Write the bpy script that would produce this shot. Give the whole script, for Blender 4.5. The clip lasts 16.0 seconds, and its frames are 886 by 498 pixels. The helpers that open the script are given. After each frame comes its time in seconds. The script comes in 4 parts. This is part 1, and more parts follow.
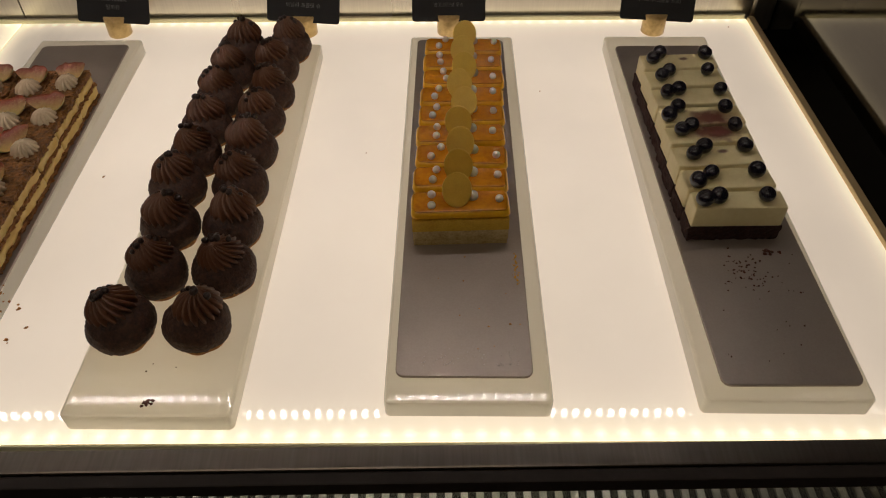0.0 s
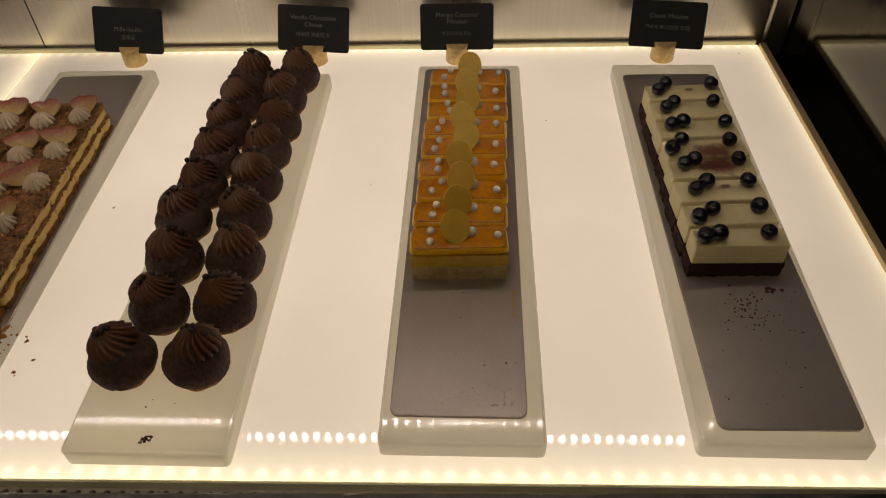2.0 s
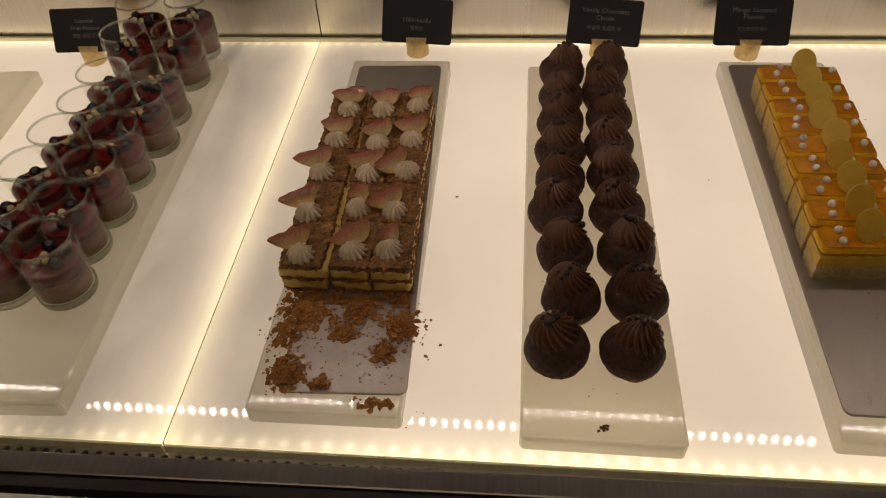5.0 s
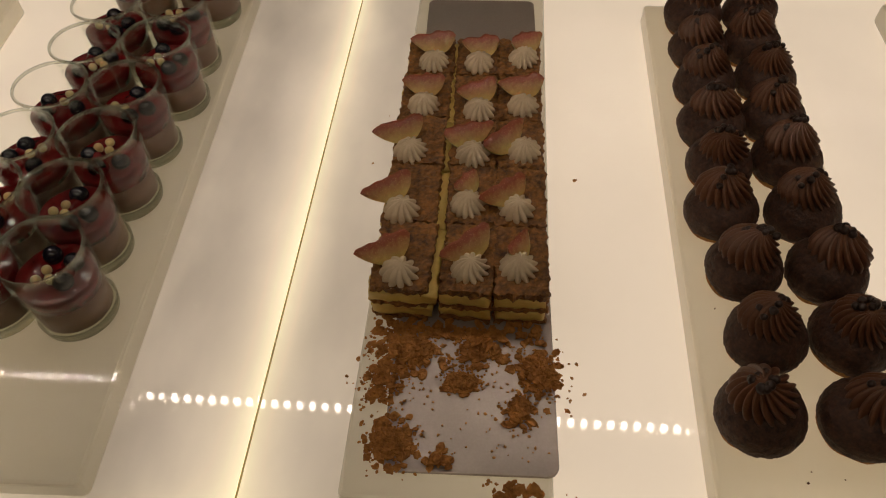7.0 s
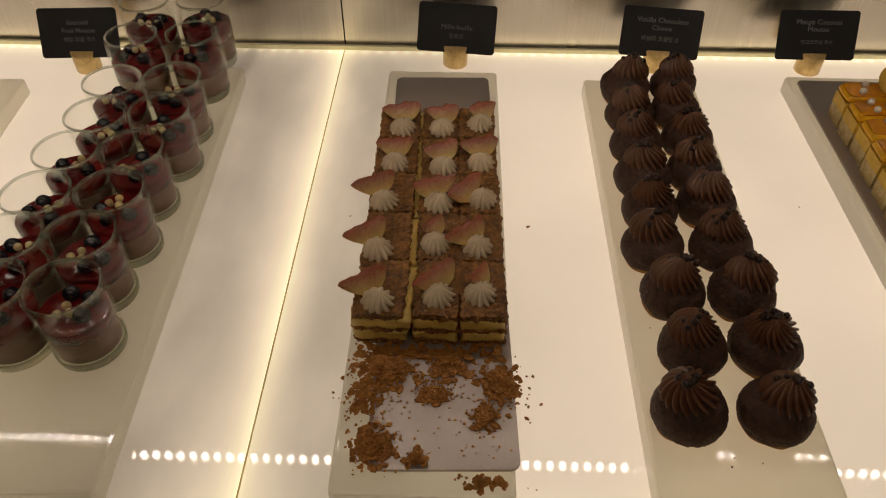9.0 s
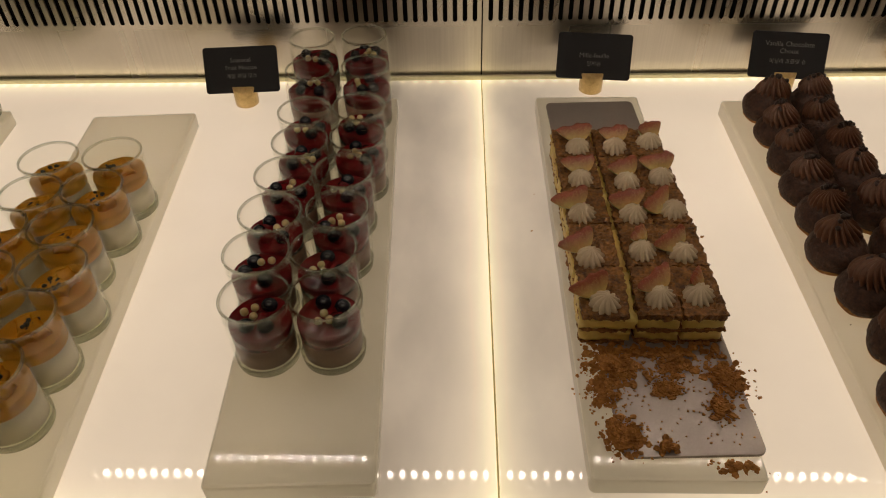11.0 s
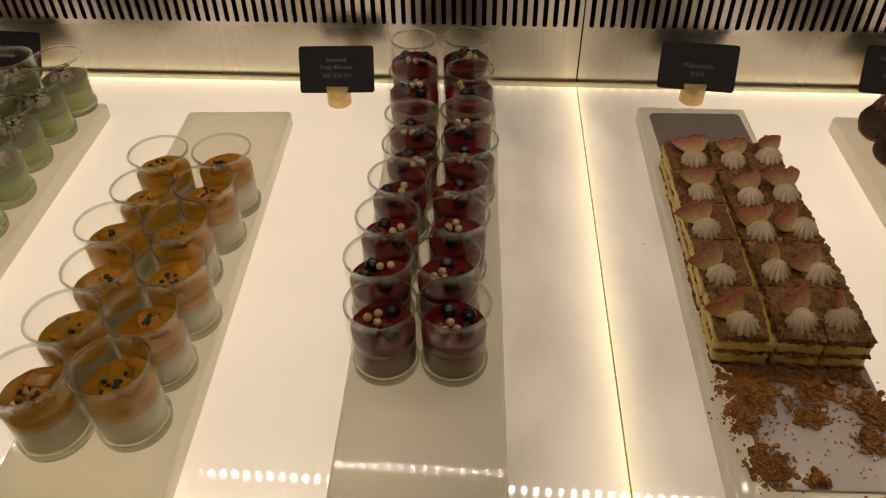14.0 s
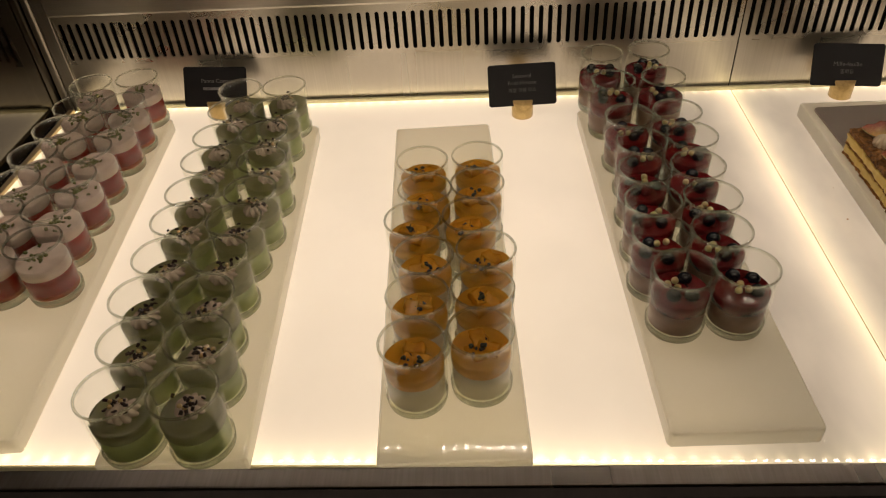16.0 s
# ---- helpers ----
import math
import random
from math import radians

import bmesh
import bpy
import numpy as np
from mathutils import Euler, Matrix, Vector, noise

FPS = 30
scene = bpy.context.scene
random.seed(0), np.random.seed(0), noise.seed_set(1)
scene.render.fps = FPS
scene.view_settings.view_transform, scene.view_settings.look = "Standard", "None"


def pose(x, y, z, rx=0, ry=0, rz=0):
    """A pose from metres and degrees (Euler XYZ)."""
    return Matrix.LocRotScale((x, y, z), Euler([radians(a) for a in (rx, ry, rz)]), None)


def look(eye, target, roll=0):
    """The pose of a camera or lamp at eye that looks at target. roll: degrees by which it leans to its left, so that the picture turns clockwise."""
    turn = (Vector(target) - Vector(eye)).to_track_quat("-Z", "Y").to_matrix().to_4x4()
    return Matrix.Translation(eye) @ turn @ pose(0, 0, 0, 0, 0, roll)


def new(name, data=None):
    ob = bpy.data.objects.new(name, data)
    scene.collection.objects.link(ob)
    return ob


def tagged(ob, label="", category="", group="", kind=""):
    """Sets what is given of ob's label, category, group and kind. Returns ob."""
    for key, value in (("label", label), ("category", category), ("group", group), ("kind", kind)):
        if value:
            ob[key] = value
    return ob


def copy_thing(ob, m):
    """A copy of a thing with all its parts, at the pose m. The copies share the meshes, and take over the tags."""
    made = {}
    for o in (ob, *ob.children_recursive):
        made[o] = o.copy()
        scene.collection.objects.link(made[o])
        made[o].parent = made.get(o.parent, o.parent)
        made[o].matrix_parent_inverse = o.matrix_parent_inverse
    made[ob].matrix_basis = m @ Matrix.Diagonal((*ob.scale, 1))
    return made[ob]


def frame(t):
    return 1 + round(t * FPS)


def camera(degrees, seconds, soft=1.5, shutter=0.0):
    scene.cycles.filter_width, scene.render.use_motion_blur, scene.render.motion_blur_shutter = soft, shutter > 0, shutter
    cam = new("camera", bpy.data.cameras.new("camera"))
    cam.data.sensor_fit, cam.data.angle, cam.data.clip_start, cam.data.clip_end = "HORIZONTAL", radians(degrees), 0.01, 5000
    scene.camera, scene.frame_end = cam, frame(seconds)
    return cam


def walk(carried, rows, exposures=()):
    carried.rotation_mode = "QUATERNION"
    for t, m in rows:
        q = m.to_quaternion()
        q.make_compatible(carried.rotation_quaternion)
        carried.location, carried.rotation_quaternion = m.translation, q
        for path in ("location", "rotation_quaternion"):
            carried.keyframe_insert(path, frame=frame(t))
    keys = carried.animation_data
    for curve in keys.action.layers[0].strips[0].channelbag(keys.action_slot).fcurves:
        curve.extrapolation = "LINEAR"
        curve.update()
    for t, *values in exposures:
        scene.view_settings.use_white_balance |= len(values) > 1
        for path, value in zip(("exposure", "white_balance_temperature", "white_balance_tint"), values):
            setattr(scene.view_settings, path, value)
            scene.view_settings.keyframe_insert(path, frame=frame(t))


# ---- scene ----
# The camera, its lens and its way along the counter.
cam = camera(62.8, 16.0, soft=1.1)
PATH = [
    (0, (-0.018, -0.234, 0.415), (-0.023, 1.171, -1.009), -0.5),
    (0.5, (-0.015, -0.213, 0.423), (-0.037, 1.179, -1.013), -0.7),
    (1, (-0.004, -0.217, 0.435), (-0.028, 1.185, -0.991), -1.4),
    (1.5, (0.003, -0.22, 0.436), (-0.041, 1.199, -0.972), -2.1),
    (2, (0.002, -0.221, 0.431), (-0.072, 1.2, -0.975), -2.2),
    (2.5, (-0.019, -0.224, 0.438), (-0.104, 1.198, -0.967), -2.3),
    (3, (-0.04, -0.23, 0.444), (-0.125, 1.202, -0.949), -2.3),
    (3.5, (-0.084, -0.235, 0.448), (-0.177, 1.205, -0.937), -2.4),
    (4, (-0.148, -0.25, 0.447), (-0.263, 1.178, -0.948), -2.7),
    (4.5, (-0.217, -0.253, 0.451), (-0.389, 1.17, -0.945), -3.5),
    (7, (-0.384, -0.104, 0.379), (-0.5, 1.144, -1.18), -1.3),
    (7.5, (-0.388, -0.136, 0.399), (-0.429, 1.226, -1.065), -0.4),
    (8, (-0.374, -0.17, 0.411), (-0.393, 1.249, -0.999), -0.2),
    (8.5, (-0.366, -0.177, 0.409), (-0.401, 1.256, -0.986), -0.4),
    (9, (-0.382, -0.171, 0.41), (-0.415, 1.246, -1.001), 0.3),
    (9.5, (-0.411, -0.179, 0.417), (-0.434, 1.234, -0.998), 0.5),
    (10, (-0.455, -0.197, 0.43), (-0.486, 1.238, -0.962), -0.3),
    (12.5, (-0.579, -0.219, 0.412), (-0.643, 1.287, -0.903), -2.1),
    (13, (-0.569, -0.203, 0.414), (-0.63, 1.301, -0.902), -2.1),
    (13.5, (-0.558, -0.188, 0.411), (-0.667, 1.284, -0.938), -2.2),
    (14, (-0.603, -0.203, 0.413), (-0.728, 1.29, -0.912), -1.1),
    (14.5, (-0.679, -0.225, 0.423), (-0.801, 1.287, -0.88), -2.0),
    (15, (-0.75, -0.247, 0.433), (-0.872, 1.268, -0.867), -2.6),
    (15.5, (-0.793, -0.279, 0.439), (-0.904, 1.241, -0.856), -3.8),
    (16, (-0.819, -0.298, 0.449), (-0.944, 1.24, -0.824), -4.1),
]
EXPOSURES = ((0.0, 0.06, 6180, 10), (0.5, -0.09, 6330, 10), (1.0, -0.12, 6420, 10), (2.0, -0.03, 6500, 10), (3.0, 0.0, 6580, 10), (4.5, -0.02, 6650, 10), (7.0, -0.02, 6650, 10), (8.0, -0.01, 6670, 10), (10.0, -0.04, 6720, 10), (13.0, 0.05, 6750, 10), (16.0, 0.23, 6780, 10))
walk(cam, [(t, look(eye, target, roll)) for t, eye, target, roll in PATH], EXPOSURES)

# ---------------------------------------------------------------- light
world = bpy.data.worlds.new("world")
world.use_nodes = True
scene.world = world
world.node_tree.nodes["Background"].inputs[0].default_value = (1.0, 0.86, 0.68, 1)
world.node_tree.nodes["Background"].inputs[1].default_value = 0.035

LED_Y, LED_Z = 0.276, 0.404          # light strip under the upper shelf
X0, X1 = -1.366, 0.334                # the lit deck from end to end
XM = -0.509                          # joint between its two panels
YF, YB = 0.004, 0.549                # front and back edge of the deck
WALL_Y = 0.56


def area_lamp(name, size_x, size_y, watts, colour, m):
    data = bpy.data.lights.new(name, "AREA")
    data.shape, data.size, data.size_y = "RECTANGLE", size_x, size_y
    data.energy, data.color = watts, colour
    ob = new(name, data)
    ob.matrix_world = m
    return ob



# added fill lamp, out of view, for the room's warm ambient light
area_lamp("ceiling_light_lamp", 1.6, 0.9, 1.25, (1.0, 0.80, 0.58), pose(-0.5, -0.75, 1.72))


# ---------------------------------------------------------------- materials
def srgb(r, g, b):
    return tuple((v / 255 / 12.92) if v <= 10 else ((v / 255 + 0.055) / 1.055) ** 2.4 for v in (r, g, b)) + (1,)


def node(nt, kind, **inputs):
    n = nt.nodes.new(kind)
    for key, value in inputs.items():
        key = key.replace("_", " ")
        if isinstance(value, bpy.types.NodeSocket):
            nt.links.new(value, n.inputs[key])
        else:
            n.inputs[key].default_value = value
    return n


def math_node(nt, op, a, b=None, clamp=False):
    n = nt.nodes.new("ShaderNodeMath")
    n.operation, n.use_clamp = op, clamp
    for i, v in enumerate((a, b)):
        if v is None:
            continue
        if isinstance(v, bpy.types.NodeSocket):
            nt.links.new(v, n.inputs[i])
        else:
            n.inputs[i].default_value = v
    return n.outputs[0]


def mix_colour(nt, fac, a, b):
    n = nt.nodes.new("ShaderNodeMix")
    n.data_type = "RGBA"
    for i, v in ((0, fac), (6, a), (7, b)):
        if isinstance(v, bpy.types.NodeSocket):
            nt.links.new(v, n.inputs[i])
        else:
            n.inputs[i].default_value = v
    return n.outputs[2]


def ramp(nt, fac, lo, hi):
    n = nt.nodes.new("ShaderNodeMapRange")
    n.clamp = True
    nt.links.new(fac, n.inputs[0])
    n.inputs[1].default_value, n.inputs[2].default_value = lo, hi
    return n.outputs[0]


def surface(name, a, b=None, rough=0.5, metal=0.0, grain=300.0, blotch=40.0, amount=0.6, bump=0.0, bump_scale=None,
            coat=0.0, sub=0.0, sub_radius=0.004, stretch=(1, 1, 1), rough_var=0.08, trans=0.0, ior=1.45, per_object=0.0):
    """A surface of colour a that drifts to b in grain and blotches, with fine relief."""
    m = bpy.data.materials.new(name)
    m.use_nodes = True
    nt = m.node_tree
    p = nt.nodes["Principled BSDF"]
    b = b or tuple(v * 0.75 for v in a[:3]) + (1,)
    tc = nt.nodes.new("ShaderNodeTexCoord").outputs["Object"]
    info = nt.nodes.new("ShaderNodeObjectInfo")
    shift = node(nt, "ShaderNodeVectorMath", Vector=tc)
    shift.operation = "ADD"
    comb = node(nt, "ShaderNodeCombineXYZ", X=math_node(nt, "MULTIPLY", info.outputs["Random"], 7.0), Y=info.outputs["Random"])
    nt.links.new(comb.outputs[0], shift.inputs[1])
    mp = node(nt, "ShaderNodeMapping", Vector=shift.outputs[0], Scale=stretch)
    fine = node(nt, "ShaderNodeTexNoise", Vector=mp.outputs[0], Scale=grain, Detail=4.0).outputs[0]
    wide = node(nt, "ShaderNodeTexNoise", Vector=mp.outputs[0], Scale=blotch, Detail=3.0).outputs[0]
    f = math_node(nt, "ADD", math_node(nt, "MULTIPLY", fine, 0.5), math_node(nt, "MULTIPLY", wide, 0.5))
    f = math_node(nt, "MULTIPLY", ramp(nt, f, 0.35, 0.65), amount)
    if per_object:
        f = math_node(nt, "ADD", f, math_node(nt, "MULTIPLY", info.outputs["Random"], per_object), True)
    nt.links.new(mix_colour(nt, f, a, b), p.inputs["Base Color"])
    nt.links.new(math_node(nt, "ADD", math_node(nt, "MULTIPLY", math_node(nt, "SUBTRACT", wide, 0.5), rough_var * 2), rough, True), p.inputs["Roughness"])
    p.inputs["Metallic"].default_value = metal
    p.inputs["IOR"].default_value = ior
    p.inputs["Coat Weight"].default_value = coat
    p.inputs["Coat Roughness"].default_value = 0.08
    p.inputs["Transmission Weight"].default_value = trans
    if sub:
        p.inputs["Subsurface Weight"].default_value = sub
        p.inputs["Subsurface Radius"].default_value = (1.0, 0.6, 0.4)
        p.inputs["Subsurface Scale"].default_value = sub_radius
    if bump:
        h = node(nt, "ShaderNodeTexNoise", Vector=mp.outputs[0], Scale=bump_scale or grain, Detail=5.0).outputs[0]
        bn = node(nt, "ShaderNodeBump", Strength=bump, Distance=0.001, Height=h)
        nt.links.new(bn.outputs[0], p.inputs["Normal"])
    return m


def translucent(m, share, colour):
    """Lets a share of the light through a surface's body, under its own gloss."""
    nt = m.node_tree
    p = nt.nodes["Principled BSDF"]
    out = nt.nodes["Material Output"]
    t = node(nt, "ShaderNodeBsdfTranslucent", Color=colour)
    mix = nt.nodes.new("ShaderNodeMixShader")
    mix.inputs[0].default_value = share
    nt.links.new(p.outputs[0], mix.inputs[1])
    nt.links.new(t.outputs[0], mix.inputs[2])
    nt.links.new(mix.outputs[0], out.inputs[0])
    return m


def polish(m, rough):
    """A clear polished skin over a material's own body."""
    nt = m.node_tree
    nt.nodes["Principled BSDF"].inputs["Specular IOR Level"].default_value = 0.0
    out = nt.nodes["Material Output"]
    was = out.inputs[0].links[0].from_socket
    g = node(nt, "ShaderNodeBsdfGlossy", Color=(1, 1, 1, 1), Roughness=rough)
    mix = nt.nodes.new("ShaderNodeMixShader")
    edge = math_node(nt, "POWER", node(nt, "ShaderNodeLayerWeight", Blend=0.5).outputs["Facing"], 4.0)
    nt.links.new(math_node(nt, "ADD", math_node(nt, "MULTIPLY", edge, 0.5), 0.022), mix.inputs[0])
    nt.links.new(was, mix.inputs[1])
    nt.links.new(g.outputs[0], mix.inputs[2])
    nt.links.new(mix.outputs[0], out.inputs[0])
    return m


def clear_glass(name, tint, gloss=0.45):
    """Thin clear glass: light goes straight through, the gloss grows towards the edge."""
    m = bpy.data.materials.new(name)
    m.use_nodes = True
    nt = m.node_tree
    nt.nodes.clear()
    out = nt.nodes.new("ShaderNodeOutputMaterial")
    t = node(nt, "ShaderNodeBsdfTransparent", Color=tint)
    g = node(nt, "ShaderNodeBsdfGlossy", Color=(1, 1, 1, 1), Roughness=0.03)
    lw = node(nt, "ShaderNodeLayerWeight", Blend=0.5)
    edge = math_node(nt, "POWER", lw.outputs["Facing"], 4.0)
    fr = math_node(nt, "ADD", math_node(nt, "MULTIPLY", edge, gloss), 0.022)
    mix = nt.nodes.new("ShaderNodeMixShader")
    nt.links.new(fr, mix.inputs[0])
    nt.links.new(t.outputs[0], mix.inputs[1])
    nt.links.new(g.outputs[0], mix.inputs[2])
    nt.links.new(mix.outputs[0], out.inputs[0])
    return m


def solid_glass(name, tint, share, gloss=0.5):
    """Thick glass that bends what lies behind it, with part of the light passing straight."""
    m = clear_glass(name, tint, gloss)
    nt = m.node_tree
    out = [n for n in nt.nodes if n.type == "OUTPUT_MATERIAL"][0]
    was = out.inputs[0].links[0].from_socket
    g = node(nt, "ShaderNodeBsdfGlass", Color=tint, Roughness=0.02, IOR=1.5)
    mix = nt.nodes.new("ShaderNodeMixShader")
    mix.inputs[0].default_value = share
    nt.links.new(was, mix.inputs[1])
    nt.links.new(g.outputs[0], mix.inputs[2])
    nt.links.new(mix.outputs[0], out.inputs[0])
    return m


def glow(name, colour, strength):
    m = bpy.data.materials.new(name)
    m.use_nodes = True
    p = m.node_tree.nodes["Principled BSDF"]
    p.inputs["Base Color"].default_value = (0.8, 0.8, 0.75, 1)
    p.inputs["Emission Color"].default_value = colour
    p.inputs["Emission Strength"].default_value = strength
    return m


def light_panel_material(half_x, half_y, dim_at, dim, side, end_dim):
    """Opal acrylic lit from strips along its rim: an even glow, brighter towards the strips, single diodes just visible."""
    m = bpy.data.materials.new("opal_light_panel")
    m.use_nodes = True
    nt = m.node_tree
    p = nt.nodes["Principled BSDF"]
    tc = nt.nodes.new("ShaderNodeTexCoord").outputs["Object"]
    s = node(nt, "ShaderNodeSeparateXYZ", Vector=tc)
    to_joint = math_node(nt, "SUBTRACT", half_x, math_node(nt, "MULTIPLY", s.outputs[0], side))
    to_end = math_node(nt, "ADD", half_x, math_node(nt, "MULTIPLY", s.outputs[0], side))
    dy = math_node(nt, "SUBTRACT", half_y, math_node(nt, "ABSOLUTE", s.outputs[1]))

    def fall(d, width):
        return math_node(nt, "EXPONENT", math_node(nt, "MULTIPLY", d, -1 / width))

    wave = math_node(nt, "COSINE", math_node(nt, "MULTIPLY", s.outputs[0], 2 * math.pi / 0.0153))
    dots = math_node(nt, "MULTIPLY", math_node(nt, "POWER", math_node(nt, "ADD", math_node(nt, "MULTIPLY", wave, 0.5), 0.5), 2.0), fall(math_node(nt, "ABSOLUTE", math_node(nt, "SUBTRACT", dy, 0.004)), 0.0028))
    wide = node(nt, "ShaderNodeTexNoise", Vector=tc, Scale=5.0, Detail=4.0).outputs[0]
    smear = ramp(nt, wide, 0.3, 0.7)
    even = math_node(nt, "ADD", PANEL_EVEN - 0.05, math_node(nt, "MULTIPLY", smear, 0.10))
    ends = math_node(nt, "ADD", math_node(nt, "MULTIPLY", fall(to_joint, 0.014), 0.64), math_node(nt, "MULTIPLY", fall(to_end, 0.010), 0.55))
    rim = math_node(nt, "ADD", ends, math_node(nt, "MULTIPLY", fall(dy, 0.014), 0.6))
    total = math_node(nt, "ADD", math_node(nt, "ADD", even, rim), math_node(nt, "MULTIPLY", dots, 0.6))
    off = math_node(nt, "MULTIPLY", math_node(nt, "SUBTRACT", s.outputs[0], dim_at), 1 / 0.085)
    weak = math_node(nt, "EXPONENT", math_node(nt, "MULTIPLY", math_node(nt, "MULTIPLY", off, off), -1.0))
    film = ramp(nt, node(nt, "ShaderNodeTexNoise", Vector=node(nt, "ShaderNodeMapping", Vector=tc, Scale=(1.0, 0.45, 1.0)).outputs[0], Scale=22.0, Detail=3.0).outputs[0], 0.30, 0.70)
    weak = math_node(nt, "MULTIPLY", weak, math_node(nt, "ADD", 0.72, math_node(nt, "MULTIPLY", film, 0.42)))
    total = math_node(nt, "MULTIPLY", total, math_node(nt, "SUBTRACT", 1.0, math_node(nt, "MULTIPLY", weak, dim)))
    total = math_node(nt, "MULTIPLY", total, math_node(nt, "SUBTRACT", 1.0, math_node(nt, "MULTIPLY", fall(to_end, 0.10), end_dim)))
    tint = mix_colour(nt, math_node(nt, "MULTIPLY", rim, 1.2, True), (1.0, 0.80, 0.60, 1), (1.0, 0.82, 0.48, 1))
    nt.links.new(tint, p.inputs["Emission Color"])
    nt.links.new(total, p.inputs["Emission Strength"])
    p.inputs["Base Color"].default_value = (0.42, 0.40, 0.37, 1)
    p.inputs["Roughness"].default_value = 0.018
    return m


def steel(name, a, rough, stretch, amount=0.5):
    return surface(name, a, tuple(v * 0.72 for v in a[:3]) + (1,), rough=rough, metal=1.0, grain=500, blotch=9, amount=amount, bump=0.10, bump_scale=500, stretch=stretch, rough_var=0.10)


PANEL_EVEN = 0.60
BRUSHED = steel("brushed_steel", (0.62, 0.58, 0.51, 1), 0.30, (0.02, 1, 1))
BRUSHED_UP = steel("brushed_steel_upright", (0.58, 0.54, 0.47, 1), 0.28, (1, 1, 0.02))
GRILLE = steel("grille_steel", (0.72, 0.67, 0.58, 1), 0.38, (1, 0.1, 1))
POLISHED = surface("dark_polished_panel", (0.105, 0.097, 0.083, 1), (0.085, 0.078, 0.067, 1), rough=0.08, metal=1.0, grain=300, blotch=8, amount=0.5, stretch=(1, 0.1, 1), rough_var=0.02)
BLACK = surface("black_coated_metal", srgb(22, 17, 15), srgb(12, 10, 9), rough=0.55, amount=0.8, bump=0.1)
JOINT = surface("grey_green_joint", srgb(190, 176, 122), srgb(146, 134, 90), rough=0.3)
RUBBER = surface("black_rubber", srgb(44, 35, 30), srgb(28, 22, 19), rough=0.7, bump=0.15)
# near-black, so that slots and the well below the deck read as deep shade
SHADE_BLACK = surface("shade_black", srgb(18, 14, 12), srgb(8, 7, 6), rough=0.8)
WHITE_BOARD = polish(translucent(surface("white_solid_surface", (0.93, 0.90, 0.82, 1), (0.89, 0.86, 0.77, 1), rough=0.020, grain=220, blotch=14, amount=0.5, rough_var=0.0, ior=1.58), 0.60, (1.0, 0.98, 0.90, 1)), 0.022)
MAT_GREY = surface("grey_acrylic", srgb(170, 159, 150), srgb(155, 145, 136), rough=0.38, metal=0.6, grain=700, blotch=25, amount=0.6, bump=0.02, bump_scale=1500, rough_var=0.03)
MAT_SPECK = surface("dried_speck", srgb(190, 180, 176), srgb(170, 160, 156), rough=0.5)
CARD = surface("black_chalk_card", srgb(15, 13, 13), srgb(24, 21, 20), rough=0.6, grain=600, blotch=60, amount=0.5, bump=0.05)
CHALK = surface("chalk_ink", srgb(150, 146, 142), srgb(70, 68, 66), rough=0.9, grain=2500, blotch=900, amount=1.0)
WOODCLIP = surface("brass_holder", srgb(222, 194, 134), srgb(182, 150, 92), rough=0.34, metal=0.45, grain=300, blotch=120, amount=0.8, bump=0.08)
CHOC = surface("chocolate_craquelin", srgb(78, 48, 31), srgb(32, 18, 12), rough=0.66, grain=620, blotch=240, amount=0.9, bump=1.0, bump_scale=430)
CHOUX_BASE = surface("baked_choux", srgb(186, 134, 72), srgb(120, 76, 36), rough=0.8, grain=500, blotch=200, amount=1.0, bump=0.6)
CHOC_CREAM = surface("chocolate_cream", srgb(104, 66, 43), srgb(78, 47, 30), rough=0.42, grain=500, blotch=120, amount=0.6, bump=0.12, bump_scale=900)
CHOC_DARK = surface("dark_chocolate", srgb(46, 27, 19), srgb(28, 17, 12), rough=0.38, grain=500, blotch=200, amount=0.6, bump=0.2)
SPONGE = surface("chocolate_sponge", srgb(62, 34, 28), srgb(34, 18, 16), rough=0.9, grain=900, blotch=260, amount=1.0, bump=1.0, bump_scale=1100)
CREAM_CAKE = translucent(surface("white_mousse", srgb(242, 229, 182), srgb(228, 211, 156), rough=0.4, grain=250, blotch=60, amount=0.8, bump=0.10, bump_scale=500), 0.25, (0.95, 0.88, 0.62, 1))
CASSIS = surface("cassis_jelly", srgb(96, 28, 44), srgb(180, 128, 120), rough=0.3, grain=260, blotch=140, amount=1.0)
GLAZE = surface("mango_glaze", srgb(226, 170, 22), srgb(206, 144, 8), rough=0.24, grain=150, blotch=60, amount=0.9)
GLAZE_TOP = surface("orange_glaze_top", srgb(206, 136, 12), srgb(178, 106, 6), rough=0.13, grain=260, blotch=45, amount=1.0, coat=0.15)
MANGO_MOUSSE = surface("mango_mousse", srgb(214, 176, 60), srgb(186, 144, 34), rough=0.5, grain=700, blotch=120, amount=0.9, bump=0.3, bump_scale=900)
COCONUT = surface("coconut_mousse", srgb(206, 186, 134), srgb(168, 140, 84), rough=0.6, grain=700, blotch=150, amount=1.0, bump=0.5, bump_scale=900)
YELLOW_DISC = translucent(surface("yellow_white_chocolate", srgb(236, 210, 100), srgb(200, 160, 46), rough=0.4, grain=900, blotch=140, amount=0.5, bump=0.05, per_object=0.5), 0.4, (0.96, 0.78, 0.24, 1))
PEARL = surface("white_sugar_pearl", srgb(238, 232, 216), srgb(220, 208, 184), rough=0.35, sub=0.3)
PEARL_CREAM = surface("cream_sugar_pearl", srgb(206, 182, 134), srgb(180, 154, 104), rough=0.35, sub=0.3, per_object=0.3)
